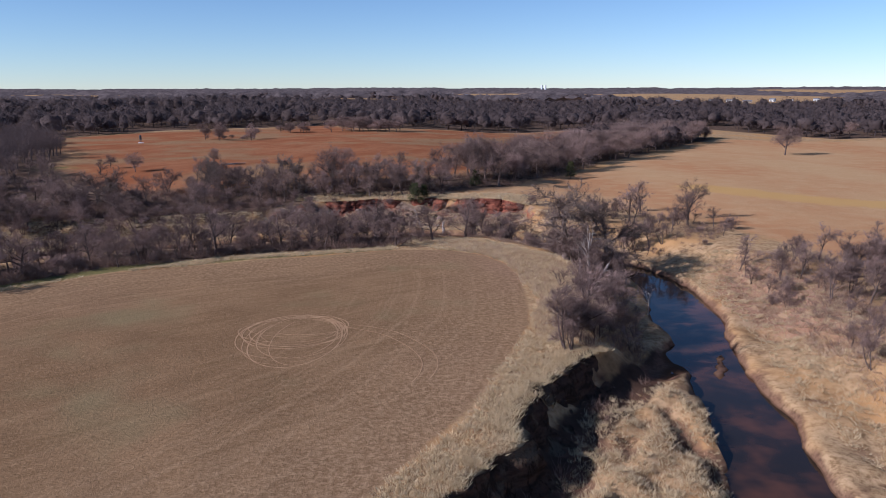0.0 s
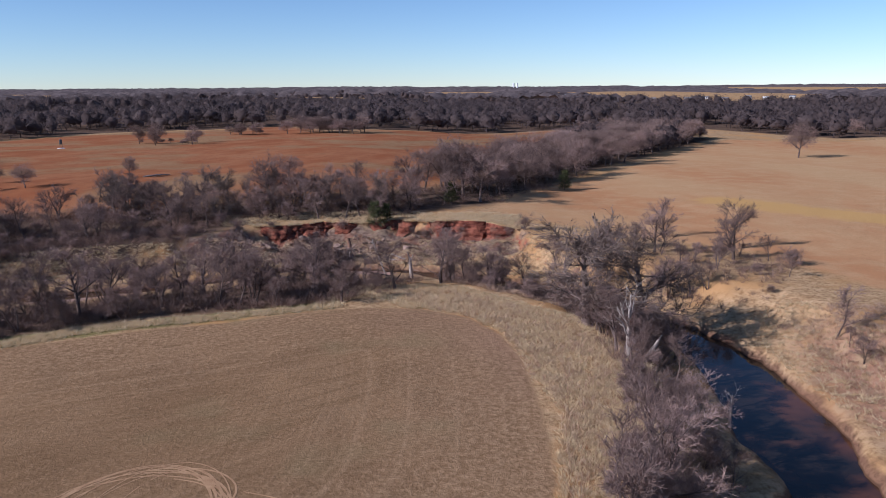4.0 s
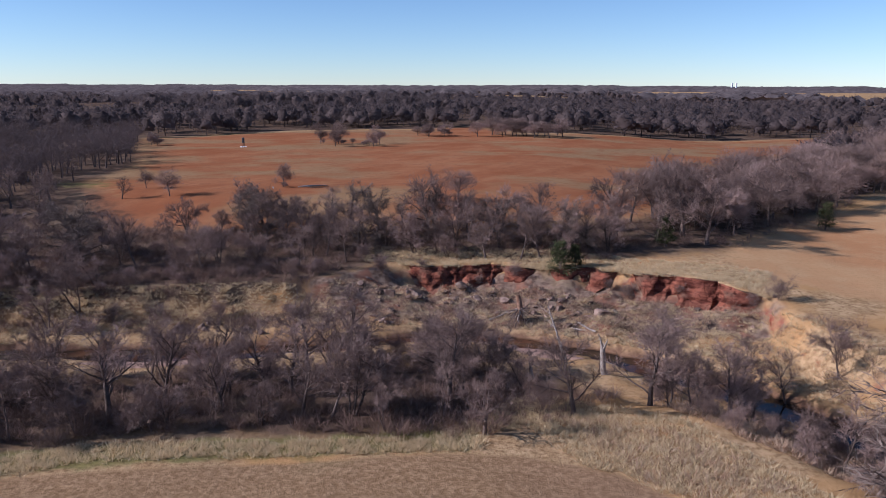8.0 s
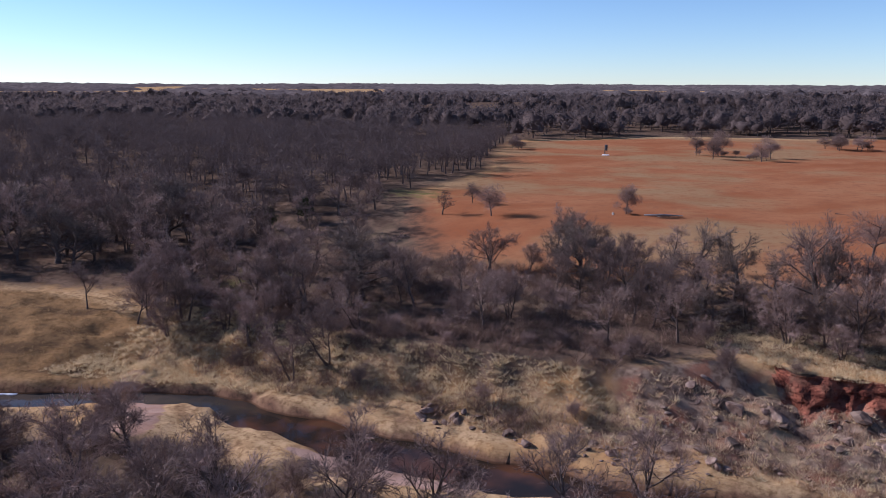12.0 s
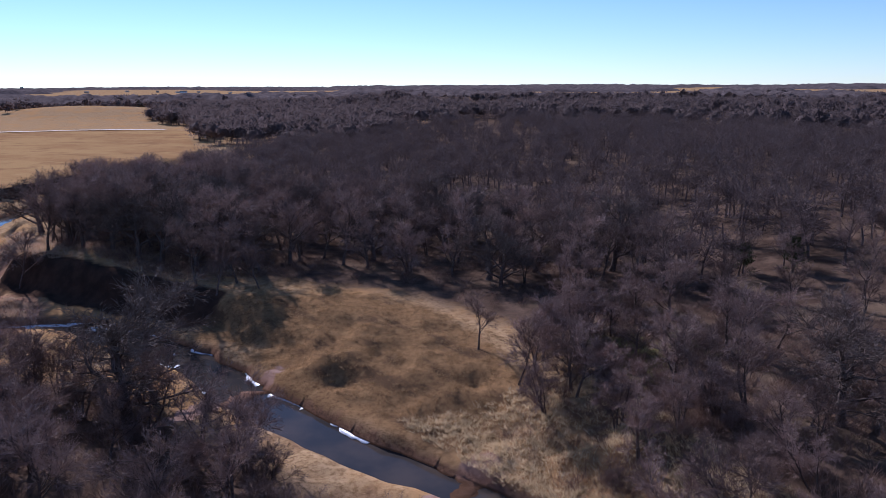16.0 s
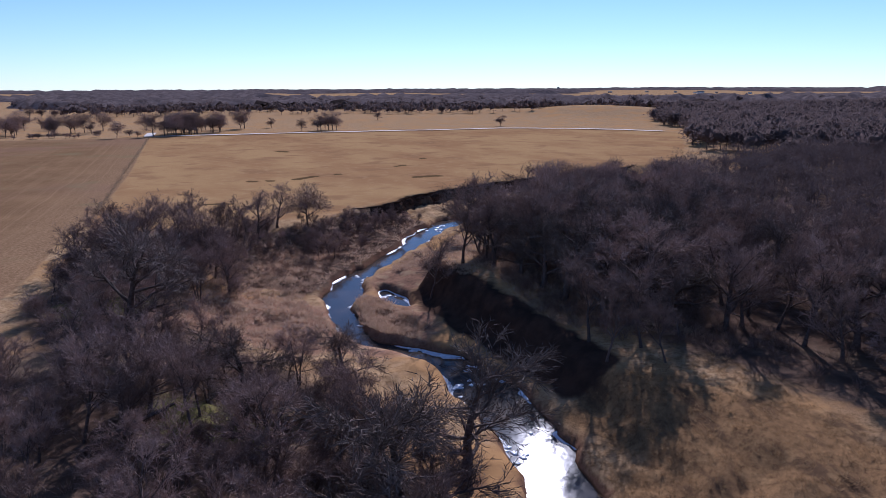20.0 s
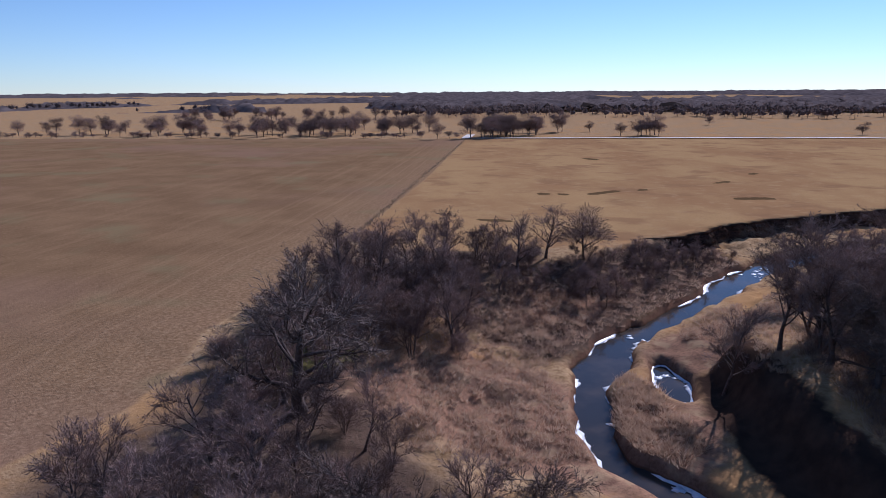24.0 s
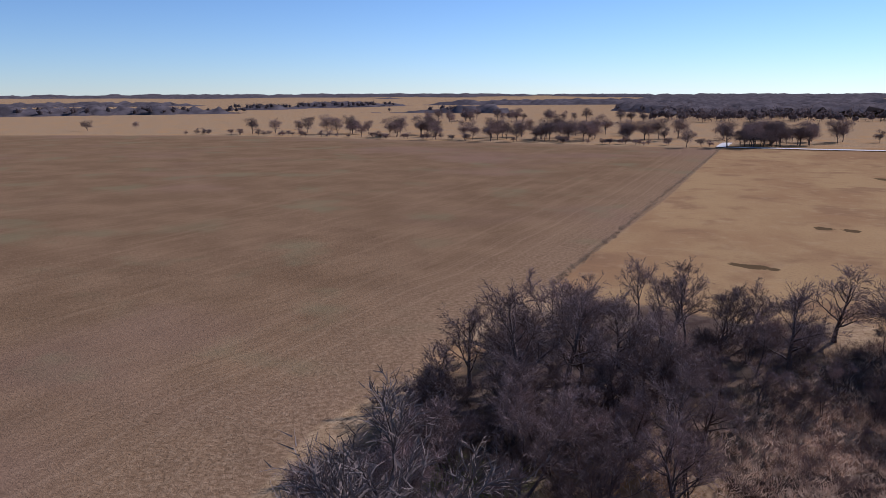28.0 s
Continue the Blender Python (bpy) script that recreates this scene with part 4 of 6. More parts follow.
# single trees that stand out
for kind, list_of in (
    ("elm", [(129, 284, 13.5), (202, 376, 10), (49, 148, 8), (42, 158, 6.8), (6, 141, 8), (12, 143, 7.5), (47, 142, 7), (37, 147, 6.8), (-92, 311, 6.5), (-80, 315, 6), (-74, 367, 6.5), (-154, 300, 4.8), (-66, 178, 6),
             (-27, 182, 10.5), (-27, 203, 7), (-81, 197, 5.7), (-90, 203, 4.4), (-89, 194, 4), (-28, 189, 8.2), (-127, 43, 8.2), (-129, 44, 8), (4, 132, 7.5), (11, 137, 7), (-14, 134, 6.5), (-26, 129, 7), (-37, 127, 7.5), (-118, 42, 10.5), (-123, 40, 10)]),
    ("oak", [(26, 117, 13), (19, 113, 13), (-101, 64, 13.2), (-86, 106, 13), (-164, 73, 10.5), (-96, 105, 12), (-95, 85, 9), (-77, 165, 8.4), (-106, 87, 7.5), (-71, 160, 9.8)]),
    ("slim", [(12.5, 72, 8), (14, 76, 7.5), (16, 80, 7), (17, 144, 6), (-65, 212, 5.8), (-81, 116, 6.6), (-93, 137, 5.4), (-85, 139, 6.2), (-65, 176, 6.8), (-108, 153, 7), (-103, 157, 7.2), (-97, 155, 7.2), (-109, 155, 6.2), (-102, 72, 5.6), (-74, 168, 6.6), (-121, 106, 8.5), (-117, 109, 7), (-122, 111, 7.5), (-119, 114, 6), (-137, 78.8, 9),
              (-140.4, 82, 10.5), (-150.6, 79.2, 11.5), (-152, 82, 11), (-142, 85, 9.5), (-164, 77, 10.5), (-144, 99, 10.5)]),
    ("dead", [(20.6, 103, 8.2), (27, 95, 4)]),
    ("hack", [(-86, 141, 7), (-89, 144, 7.5), (-82, 143, 7), (-92, 146, 8), (-80, 140, 6), (-95, 149, 7.5), (-104, 55, 7.5), (-109, 50, 8), (-114, 46, 8.5), (-99, 60, 6.5), (-106, 60, 6), (-96, 66, 6.5), (-110, 43, 8)]),
    ("juniper", [(-6.5, 172.6, 5.6), (-4.5, 173.6, 4.2), (-109, 181, 5.2), (36, 212, 5.5), (-112, 176, 4.6), (8, 186, 5)]),
    ("brush", [(19.5, 163.6, 3), (17, 165, 2.2), (3, 169.6, 2.6), (0.5, 170.6, 2), (-12, 171.6, 2.6), (-30, 168, 3.4), (-17, 171, 1.8), (9, 169, 1.8), (-25, 170.5, 2), (-46, 152, 2.4), (-57, 147, 2.2), (-38, 155, 2.2), (-70, 142, 2.6), (54, 138, 3.2), (-154, 45, 4), (-121, 59, 3.4)]),
):
    for x, y, h in list_of:
        plant(kind, x, y, h, "trees along the creek and fields", 1.12 if kind == "oak" else 1.0)

plant("elm", -160.5, 39.3, 9.5, "trees along the creek and fields", 1.2, True)
# bushes under the trees of the red field
for cx, cy, sx, sy, count, lo, hi in ((-97, 320, 4, 2, 5, 2, 3.5), (-82, 319, 4, 2, 6, 1.6, 3), (-74, 372, 4, 2, 7, 3.5, 6), (-156, 303, 2, 2, 3, 3, 5), (-36, 378, 12, 5, 14, 6, 9), (-65, 213, 1.2, 0.8, 3, 0.8, 1.4)):
    for _ in range(count):
        plant("brush" if hi < 4 else "hack", cx + rng.normal(0, sx), cy + rng.normal(0, sy), rng.uniform(lo, hi), "red field bushes", 1.3)
for x, y, h in ((-100, 318, 8), (-95, 322, 9), (-81, 325, 7.5)):
    plant("elm", x, y, h, "trees along the creek and fields")
# trees along the far edge of the hay field
for x, y, h in [(-190, -381, 10), (-220, -376, 12.5), (-331, -560, 10), (-278, -316, 13), (-301, -301, 12.5), (-344, -307, 9.5), (-368, -250, 12.5), (-363, -212, 12), (-378, -199, 11), (-429, -205, 7.5), (-408, -163, 8.2),
                (-417, -158, 10), (-426, -151, 9), (-556, -207, 8), (-24, -485, 8.8), (-54, -511, 6), (-513, -81, 8.2)]:
    plant("elm", x, y, h, "pasture trees", 1.15)
for cx, cy, spread, count in ((-190, -384, 9, 5), (-222, -350, 16, 9), (-262, -300, 16, 14), (-292, -278, 14, 10), (-328, -262, 14, 9), (-350, -202, 12, 14), (-372, -206, 12, 10), (-398, -216, 12, 7), (-330, -560, 40, 14), (-410, -528, 30, 10), (-500, -470, 30, 5), (-150, -410, 14, 4), (-418, -156, 8, 4), (-312, -330, 30, 9)):
    for _ in range(count):
        plant("elm" if rng.random() < 0.7 else "oak", cx + rng.normal(0, spread), cy + rng.normal(0, spread * 0.6), rng.uniform(8.5, 14.5), "pasture trees", 0.95)
# low hedge along the far end of the hay field
for (ax, ay), (bx, by), count in (((-330, -204), (-230, -296), 26), ((-230, -296), (-118, -396), 34), ((-118, -396), (-60, -416), 6)):
    for f in rng.uniform(0, 1, count):
        plant("brush", ax + (bx - ax) * f + rng.normal(0, 3), ay + (by - ay) * f + rng.normal(0, 3) - 3, rng.uniform(2.2, 5), "field hedge", 1.3)
# woods between the hay field and the creek
FIELD_SIDE = [(-4, 133), (-18, 122), (-36, 116), (-50, 110), (-60, 102), (-68, 92), (-77, 77), (-84, 66), (-98, 70), (-100, 92), (-90, 106), (-76, 117), (-62, 128), (-42, 134), (-26, 142), (-8, 147)]


EDGE_BRUSH = [(2, 132), (-2, 127.5), (-7, 123.5), (-12, 121), (-21, 120.2), (-31, 118), (-40, 112.5), (-50, 107), (-58, 99.5), (-64, 91), (-70, 93), (-62, 104), (-50, 113), (-36, 121), (-20, 125), (-4, 134)]


def dry(x, y):
    d, w, _ = along(x, y, CREEK_ALL)
    return d > w + 1.5


for x, y in spots(FIELD_SIDE, 112, rng, 2.8, dry):
    mixed(["elm", "hack", "slim", "brush"], x, y, 4.5, 8.5, "creek woods")
for x, y in spots([(-100, 62), (-99, 50), (-112, 37), (-128, 22), (-140, 22), (-158, 36), (-150, 42), (-128, 44), (-112, 56)], 58, rng, 2.5, dry):
    mixed(["elm", "hack", "slim", "brush"], x, y, 4, 8.5, "creek woods")
for x, y in spots(EDGE_BRUSH, 26, rng, 2.4):
    mixed(["brush", "elm", "hack", "slim"], x, y, 4.0, 6.8, "field edge thickets")
for x, y in spots([(12, 72), (16, 74), (21, 84), (23, 94), (19, 96), (15.5, 88)], 16, rng, 1.5):
    mixed(["hack", "slim", "hack", "brush"], x, y, 3.6, 6.0, "bank thickets")
for x, y in spots([(20, 98), (27, 98), (30, 112), (24, 120), (19, 112)], 9, rng, 2.0, dry):
    mixed(["hack", "elm", "brush"], x, y, 4.5, 8, "bank thickets")
for x, y in spots([(4, 132), (13, 125), (20, 118), (27, 121), (24, 131), (14, 139), (4, 145)], 34, rng, 1.7, dry):
    mixed(["hack", "slim", "brush", "brush"], x, y, 3.2, 6.2, "bank thickets")
for x, y in spots([(-84, 100), (-78, 110), (-90, 108), (-100, 96), (-104, 82), (-102, 68), (-92, 66), (-84, 84)], 24, rng, 2.6, dry):
    mixed(["elm", "hack", "slim", "hack", "brush"], x, y, 4.5, 7.5, "creek woods")
for x, y in spots([(50, 58), (68, 58), (70, 112), (57, 114), (52, 90)], 46, rng, 1.8, dry):
    mixed(["hack", "brush", "hack", "slim"], x, y, 3.5, 6.5, "bank thickets")
for x, y in spots([(-109, 56), (-115, 60), (-122, 58), (-128, 52), (-132, 47), (-126, 41), (-115, 46)], 20, rng, 2.4, dry):
    mixed(["elm", "hack", "slim", "hack", "brush"], x, y, 4.5, 8, "creek woods")
# brush on the slopes
for poly, count, lo, hi in (([(-30, 172), (-45, 163), (-75, 152), (-100, 146), (-100, 160), (-70, 172), (-30, 182)], 34, 4.5, 8.5),
                            ([(44, 40), (62, 40), (66, 100), (56, 118), (44, 112), (42, 80)], 88, 2.2, 6.5), ([(12, 70), (22, 76), (25, 100), (30, 124), (18, 128), (19, 100)], 30, 2.5, 6),
                            ([(24, 130), (44, 124), (56, 136), (44, 150), (24, 156), (18, 146)], 34, 2.5, 6), ([(-130, 42), (-180, 38), (-190, 46), (-150, 53)], 70, 1.6, 4.5)):
    for x, y in spots(poly, count, rng, 2.0, dry):
        mixed(["brush", "hack", "slim", "slim"], x, y, lo, hi, "bank thickets")
for x, y in spots([(-62, 176), (-30, 175), (-8, 175.5), (2, 182), (-12, 191), (-36, 188), (-62, 188)], 52, rng, 2.6):
    plant(rng.choice(["elm", "slim", "hack", "oak"]), x, y, rng.uniform(4.5, 8.5), "woods behind the cliff")
for x, y in spots([(-84, 166), (-112, 164), (-120, 200), (-104, 196), (-92, 178)], 14, rng, 4):
    plant(rng.choice(["elm", "slim", "hack"]), x, y, rng.uniform(4.5, 8), "trees in the glade")
# wood between the red field and the tawny field
for x, y in spots([(-8, 178), (18, 190), (47, 243), (87, 304), (135, 376), (112, 405), (75, 360), (28, 255), (6, 203), (-12, 190)], 190, rng, 3.6):
    plant(rng.choice(["elm", "hack", "slim", "oak"]), x, y, rng.uniform(7, 12.5), "hedge wood")
# front of the western forest
for x, y in spots([(-116, 142), (-130, 124), (-140, 104), (-150, 84), (-175, 72), (-215, 68), (-230, 90), (-190, 110), (-160, 140), (-130, 165), (-108, 165)], 190, rng, 3.5, dry):
    plant(rng.choice(["elm", "slim", "hack", "oak"]), x, y, rng.uniform(7, 11.5), "western forest edge")
for x, y in spots([(-127, 108), (-129, 99), (-136, 90), (-144, 82), (-152, 80), (-152, 96), (-138, 112), (-128, 122)], 30, rng, 3.2):
    plant(rng.choice(["slim", "oak", "elm"]), x, y, rng.uniform(8, 11.5), "trees on the bluff")
for x, y in spots([(-60, 143), (-72, 143), (-84, 139.5), (-92, 141), (-98, 143), (-96, 154), (-75, 153), (-56, 155)], 17, rng, 3.4):
    mixed(["hack", "slim", "elm"], x, y, 4.5, 7.5, "north bank woods")
for x, y in spots([(-36, 163), (-60, 150.5), (-92, 143), (-92, 149), (-60, 156), (-38, 168)], 22, rng, 2.2):
    mixed(["brush"], x, y, 3, 5.5, "north bank thickets")


# ---- woods that nobody could count ----
def joined(shape):
    (a, b), (c, d) = shape
    return np.vstack([a, c]), np.vstack([b, d + len(a)])


def thicket(seed, count=46):
    r = np.random.default_rng(seed)
    ang, q = r.uniform(0, 6.28, count), r.uniform(0, 0.9, count)
    A = np.column_stack([np.cos(ang) * q, np.sin(ang) * q, r.uniform(0, 0.8, count)])
    d = np.column_stack([np.cos(ang) * 0.5 + r.normal(0, 0.35, count), np.sin(ang) * 0.5 + r.normal(0, 0.35, count), r.uniform(0.5, 1.2, count)]) * r.uniform(0.8, 1.6, count)[:, None]
    s = np.cross(d, r.normal(0, 1, A.shape))
    s *= 0.024 / np.linalg.norm(s, axis=1)[:, None]
    k = count
    return np.vstack([A + s, A - s, A + d]), np.column_stack([np.arange(k), np.arange(k) + k, np.arange(k) + 2 * k])


def crown_mass(seed, count, width, rings=4, round_by=9):
    """A far tree: a short trunk under a lumpy crown of close twigs, with loose sprays that break its outline."""
    r = np.random.default_rng(seed)
    tv, tt = [], []
    pts, rad, _ = limb(r, (0, 0, -0.3), (0, 0, 1), 4.0, 0.24, 2, 0.02, 0.08, 0.5)
    tube(tv, tt, pts, rad, 3)

    def lobed(way):
        return 1 + 0.2 * np.sin(way[:, 0] * 4 + seed) * np.cos(way[:, 1] * 5 - seed) + 0.12 * np.sin(way[:, 2] * 6 + way[:, 0] * 5 + seed)
    # the close inner twigs
    up, turn = [g.ravel() for g in np.meshgrid(np.linspace(-0.75, 1.35, rings + 1), np.arange(round_by) * 2 * np.pi / round_by, indexing="ij")]
    way = np.column_stack([np.cos(up) * np.cos(turn), np.cos(up) * np.sin(turn), np.sin(up)])
    core = (0, 0, 4.6) + way * (lobed(way) * r.uniform(0.4, 1.0, len(way)))[:, None] * (4.2, 4.2, 3.2)
    i, j = [g.ravel() for g in np.meshgrid(np.arange(rings), np.arange(round_by), indexing="ij")]
    a, b = i * round_by + j, i * round_by + (j + 1) % round_by
    core_t = np.vstack([np.column_stack([a, b, b + round_by]), np.column_stack([a, b + round_by, a + round_by])])
    # loose sprays
    way = r.normal(0, 1, (count, 3))
    way[:, 2] = np.abs(way[:, 2]) * r.choice((1, 1, -0.6), count)
    way /= np.linalg.norm(way, axis=1)[:, None]
    B = (0, 0, 4.6) + way * (r.uniform(0.65, 1.08, count) * lobed(way))[:, None] * (5.6, 5.6, 4.6)
    d = way * 0.6 + r.normal(0, 0.45, (count, 3)) + (0, 0, 0.2)
    d *= r.uniform(0.7, 1.3, count)[:, None] / np.linalg.norm(d, axis=1)[:, None]
    s = np.cross(d, r.normal(0, 1, B.shape))
    s *= width / 2 / np.linalg.norm(s, axis=1)[:, None]
    k = np.arange(count)
    sprays = np.vstack([B - d + s, B - d - s, B]), np.column_stack([k, k + count, k + 2 * count])
    return joined(((np.vstack(tv), np.vstack(tt)), joined(((core, core_t), sprays))))


def open_wood(x, y):
    """Where the woods stand: clear of the fields and of the grassy glades."""
    return (within(x, y, RED) < -2) & (within(x, y, EAST) < -2) & (rough(x, y, 28, 21) > -0.62) & (field_rise(x, y) > 1.5)


NEAR_KINDS = [joined(dome_tree(31 + k, 470, 0.105, 4)) for k in range(7)]
near_wood = [(-108, 166), (-130, 168), (-160, 142), (-190, 112), (-225, 76), (-300, 93), (-330, 106), (-430, 166), (-420, 230), (-320, 300), (-180, 330), (-122, 246), (-112, 210), (-112, 190)]
at = spots(near_wood, 1900, rng, 0, open_wood)
tagged(strew("western_forest", NEAR_KINDS, at, rng.uniform(0.65, 1.15, len(at)), rng, WOODS), "dense leafless forest of grey-brown trees", "forest", kind="stuff")
COARSE = [crown_mass(41 + k, 150, 0.38, 3, 7) for k in range(8)]
WEST_WOODS = [(-382, 66), (-490, 48), (-540, 30), (-575, 5), (-640, -10), (-900, 20), (-900, 205), (-520, 195), (-430, 172), (-330, 112)]
at = spots(NORTH_ALL_WOODS, 3700, rng, 0, lambda x, y: open_wood(x, y) & ~inside(x, y, near_wood) & (np.hypot(x + 40, y - 100) < 760) & ((x < -415) | (y > 300)))
at = np.vstack([at, spots(WEST_WOODS, 1500, rng, 0)])
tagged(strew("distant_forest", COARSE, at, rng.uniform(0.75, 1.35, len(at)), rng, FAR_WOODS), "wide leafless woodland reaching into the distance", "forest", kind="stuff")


def wooded(x, y):
    """Above zero where far woods stand; farmland and clearings lie between."""
    R = np.hypot(x + 40, y - 100)
    deg = np.degrees(np.arctan2(-(x + 40), y - 100)) % 360
    off = np.abs((deg + 180) % 360 - 180)

    def gap(centre, half, near, far, power):
        turn = (deg - centre + 180) % 360 - 180
        return power * np.exp(-(turn / half) ** 4) * ease(near, near + 80, R) * ease(far, far - 200, R)
    farm = ease(141, 150, deg) * ease(215, 200, deg) + gap(337, 9, 760, 1900, 1.5) + gap(2, 9, 1250, 2300, 1.3) + gap(69, 7, 1050, 1900, 1.2) + gap(96, 11, 1500, 3000, 1.2) + gap(350, 5, 1500, 2100, 1.1) + gap(25, 6, 1350, 2100, 1.1) + gap(50, 5, 1500, 2600, 1.2)
    farm = farm + 1.1 * ease(0.15, 0.45, rough(x, y, 620, 44)) * ease(1500, 1700, R)
    belts = np.exp(-((R - 1050) / 50) ** 2) + np.exp(-((R - 1700 - 120 * np.sin(deg / 7)) / 160) ** 2) + ease(3100, 3500, R)
    f = rough(x, y, 330, 31) + 0.5 * rough(x, y, 140, 32) + 0.8 - 2.5 * ease(1.7, 1.4, field_rise(x, y)) - 1.6 * farm + 1.5 * belts * (farm > 0.6) * (rough(x, y, 260, 36) > -0.5)
    return np.where((within(x, y, RED) > -15) | (within(x, y, EAST) > -15) | (within(x, y, PASTURE) > -140) | (within(x, y, MOWN) > -120), -1, f)


def build_far_woods():
    """Canopy of the woods past 950 m, with clearings and farmland."""
    rad = 950 * 1.0165 ** np.arange(98)
    ang = np.linspace(0, 2 * np.pi, 801)[:-1]
    R, A = [g.ravel() for g in np.meshgrid(rad, ang, indexing="ij")]
    r2 = np.random.default_rng(77)
    R = R * (1 + r2.uniform(-0.006, 0.006, R.shape))
    A = A + r2.uniform(-0.003, 0.003, A.shape)
    x, y = -40 - R * np.sin(A), 100 + R * np.cos(A)
    f = wooded(x, y)
    tall = ease(0.0, 0.45, f) * (7.0 + 2.4 * rough(x, y, 60, 33) + r2.uniform(-4.5, 4.5, R.shape))
    z = land(x, y) + np.where(tall > 0.3, tall, -3)
    n, k = len(rad), len(ang)
    i, j = [g.ravel() for g in np.meshgrid(np.arange(n - 1), np.arange(k), indexing="ij")]
    q = np.column_stack([i * k + j, i * k + (j + 1) % k, (i + 1) * k + (j + 1) % k, (i + 1) * k + j])
    q = q[(tall[q] > 0.3).any(axis=1)]
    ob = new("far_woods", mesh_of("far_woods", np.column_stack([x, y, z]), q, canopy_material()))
    tagged(ob, "distant bare woods fading to the horizon", "woods", kind="stuff")


build_far_woods()
ring = [(-40 - 1500 * math.sin(radians(a)), 100 + 1500 * math.cos(radians(a))) for a in range(-44, 206, 8)] + [(-40, 100)]
at = spots(ring, 6500, rng, 0, lambda x, y: (wooded(x, y) > 0.12) & (np.hypot(x + 40, y - 100) > 730))
MASSES = [crown_mass(141 + k, 34, 0.8, 2, 6) for k in range(6)]
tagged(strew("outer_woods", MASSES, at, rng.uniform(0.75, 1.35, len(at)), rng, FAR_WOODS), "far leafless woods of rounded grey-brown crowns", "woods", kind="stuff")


# ---- undergrowth ----
THICKETS = [thicket(90 + k) for k in range(5)]
at = np.vstack([spots(FIELD_SIDE, 1300, rng, 0, dry), spots(EDGE_BRUSH, 700, rng, 0), spots([(-36, 164), (-62, 151), (-96, 146), (-110, 160), (-70, 180), (-32, 184)], 1100, rng, 0), spots([(-34, 176), (0, 178), (4, 188), (-30, 190)], 350, rng, 0), spots([(-124, 118), (-122, 106), (-131, 94), (-150, 78), (-158, 90), (-138, 114), (-128, 126)], 500, rng, 0), spots(BRUSH_SLOPE, 420, rng, 0, dry), spots([(-30, 153), (-60, 141), (-80, 136), (-84, 142), (-60, 147), (-34, 157)], 220, rng, 0, dry), spots([(-36, 162), (-60, 149), (-96, 140), (-96, 152), (-60, 157), (-38, 168)], 380, rng, 0),
                spots([(-30, 153), (-4, 158), (14, 160), (2, 169), (-28, 167)], 60, rng, 0), spots([(0, 33), (6, 44), (13, 59), (21, 70), (19, 73), (10, 62), (2, 46)], 25, rng, 0), spots([(-100, 62), (-99, 50), (-112, 37), (-128, 22), (-158, 36), (-190, 44), (-150, 50), (-128, 48), (-112, 58)], 300, rng, 0, dry),
                spots([(-30, 178), (-34, 166), (-62, 152), (-96, 146), (-114, 134), (-122, 118), (-136, 96), (-150, 80), (-190, 72), (-180, 90), (-140, 140), (-110, 170), (-60, 184)], 800, rng, 0, dry),
                spots([(-10, 178), (18, 188), (50, 246), (40, 262), (5, 204)], 500, rng, 0), spots([(42, 40), (64, 40), (66, 100), (52, 118), (41, 80)], 600, rng, 0, dry), spots([(-46, 147), (-20, 158), (6, 155), (20, 150), (18, 163), (4, 168), (-20, 169), (-34, 163)], 110, rng, 0, dry), spots([(-124, 102), (-131, 94), (-142, 82), (-150, 84), (-138, 104), (-128, 116)], 260, rng, 0),
                spots([(13, 70), (22, 76), (26, 100), (30, 124), (18, 130), (19, 100)], 420, rng, 0, dry), spots([(22, 130), (44, 124), (56, 138), (44, 152), (20, 158)], 260, rng, 0, dry)])
tagged(strew("undergrowth", THICKETS, at, rng.uniform(0.4, 1.3, len(at)) * 0.62, rng, BRUSHWOOD, 0.15, 0.05), "tangled leafless undergrowth below the trees", "undergrowth", kind="stuff")


# ---- grass ----
def tuft(seed, blades, spread, tall, width):
    r = np.random.default_rng(seed)
    a, q = r.uniform(0, 6.28, blades), r.uniform(0, spread, blades)
    A = np.column_stack([np.cos(a) * q, np.sin(a) * q, np.zeros(blades)])
    d = np.column_stack([np.cos(a) * 0.6 + r.normal(0, 0.3, blades), np.sin(a) * 0.6 + r.normal(0, 0.3, blades), np.ones(blades)]) * (tall * r.uniform(0.5, 1.1, blades))[:, None]
    s = np.cross(d, r.normal(0, 1, A.shape))
    s *= width / 2 / np.linalg.norm(s, axis=1)[:, None]
    k = blades
    return np.vstack([A + s, A - s, A + d]), np.column_stack([np.arange(k), np.arange(k) + k, np.arange(k) + 2 * k])


TUFTS = [tuft(60 + k, 16, 0.42, 0.5, 0.056) for k in range(7)]


SHORT_TUFTS = [tuft(160 + k, 16, 0.5, 0.28, 0.05) for k in range(5)]


def grassy(x, y):
    d, w, _ = along(x, y, CREEK_ALL)
    return (d > w + 0.3) & (within(x, y, MOWN) < -0.2)


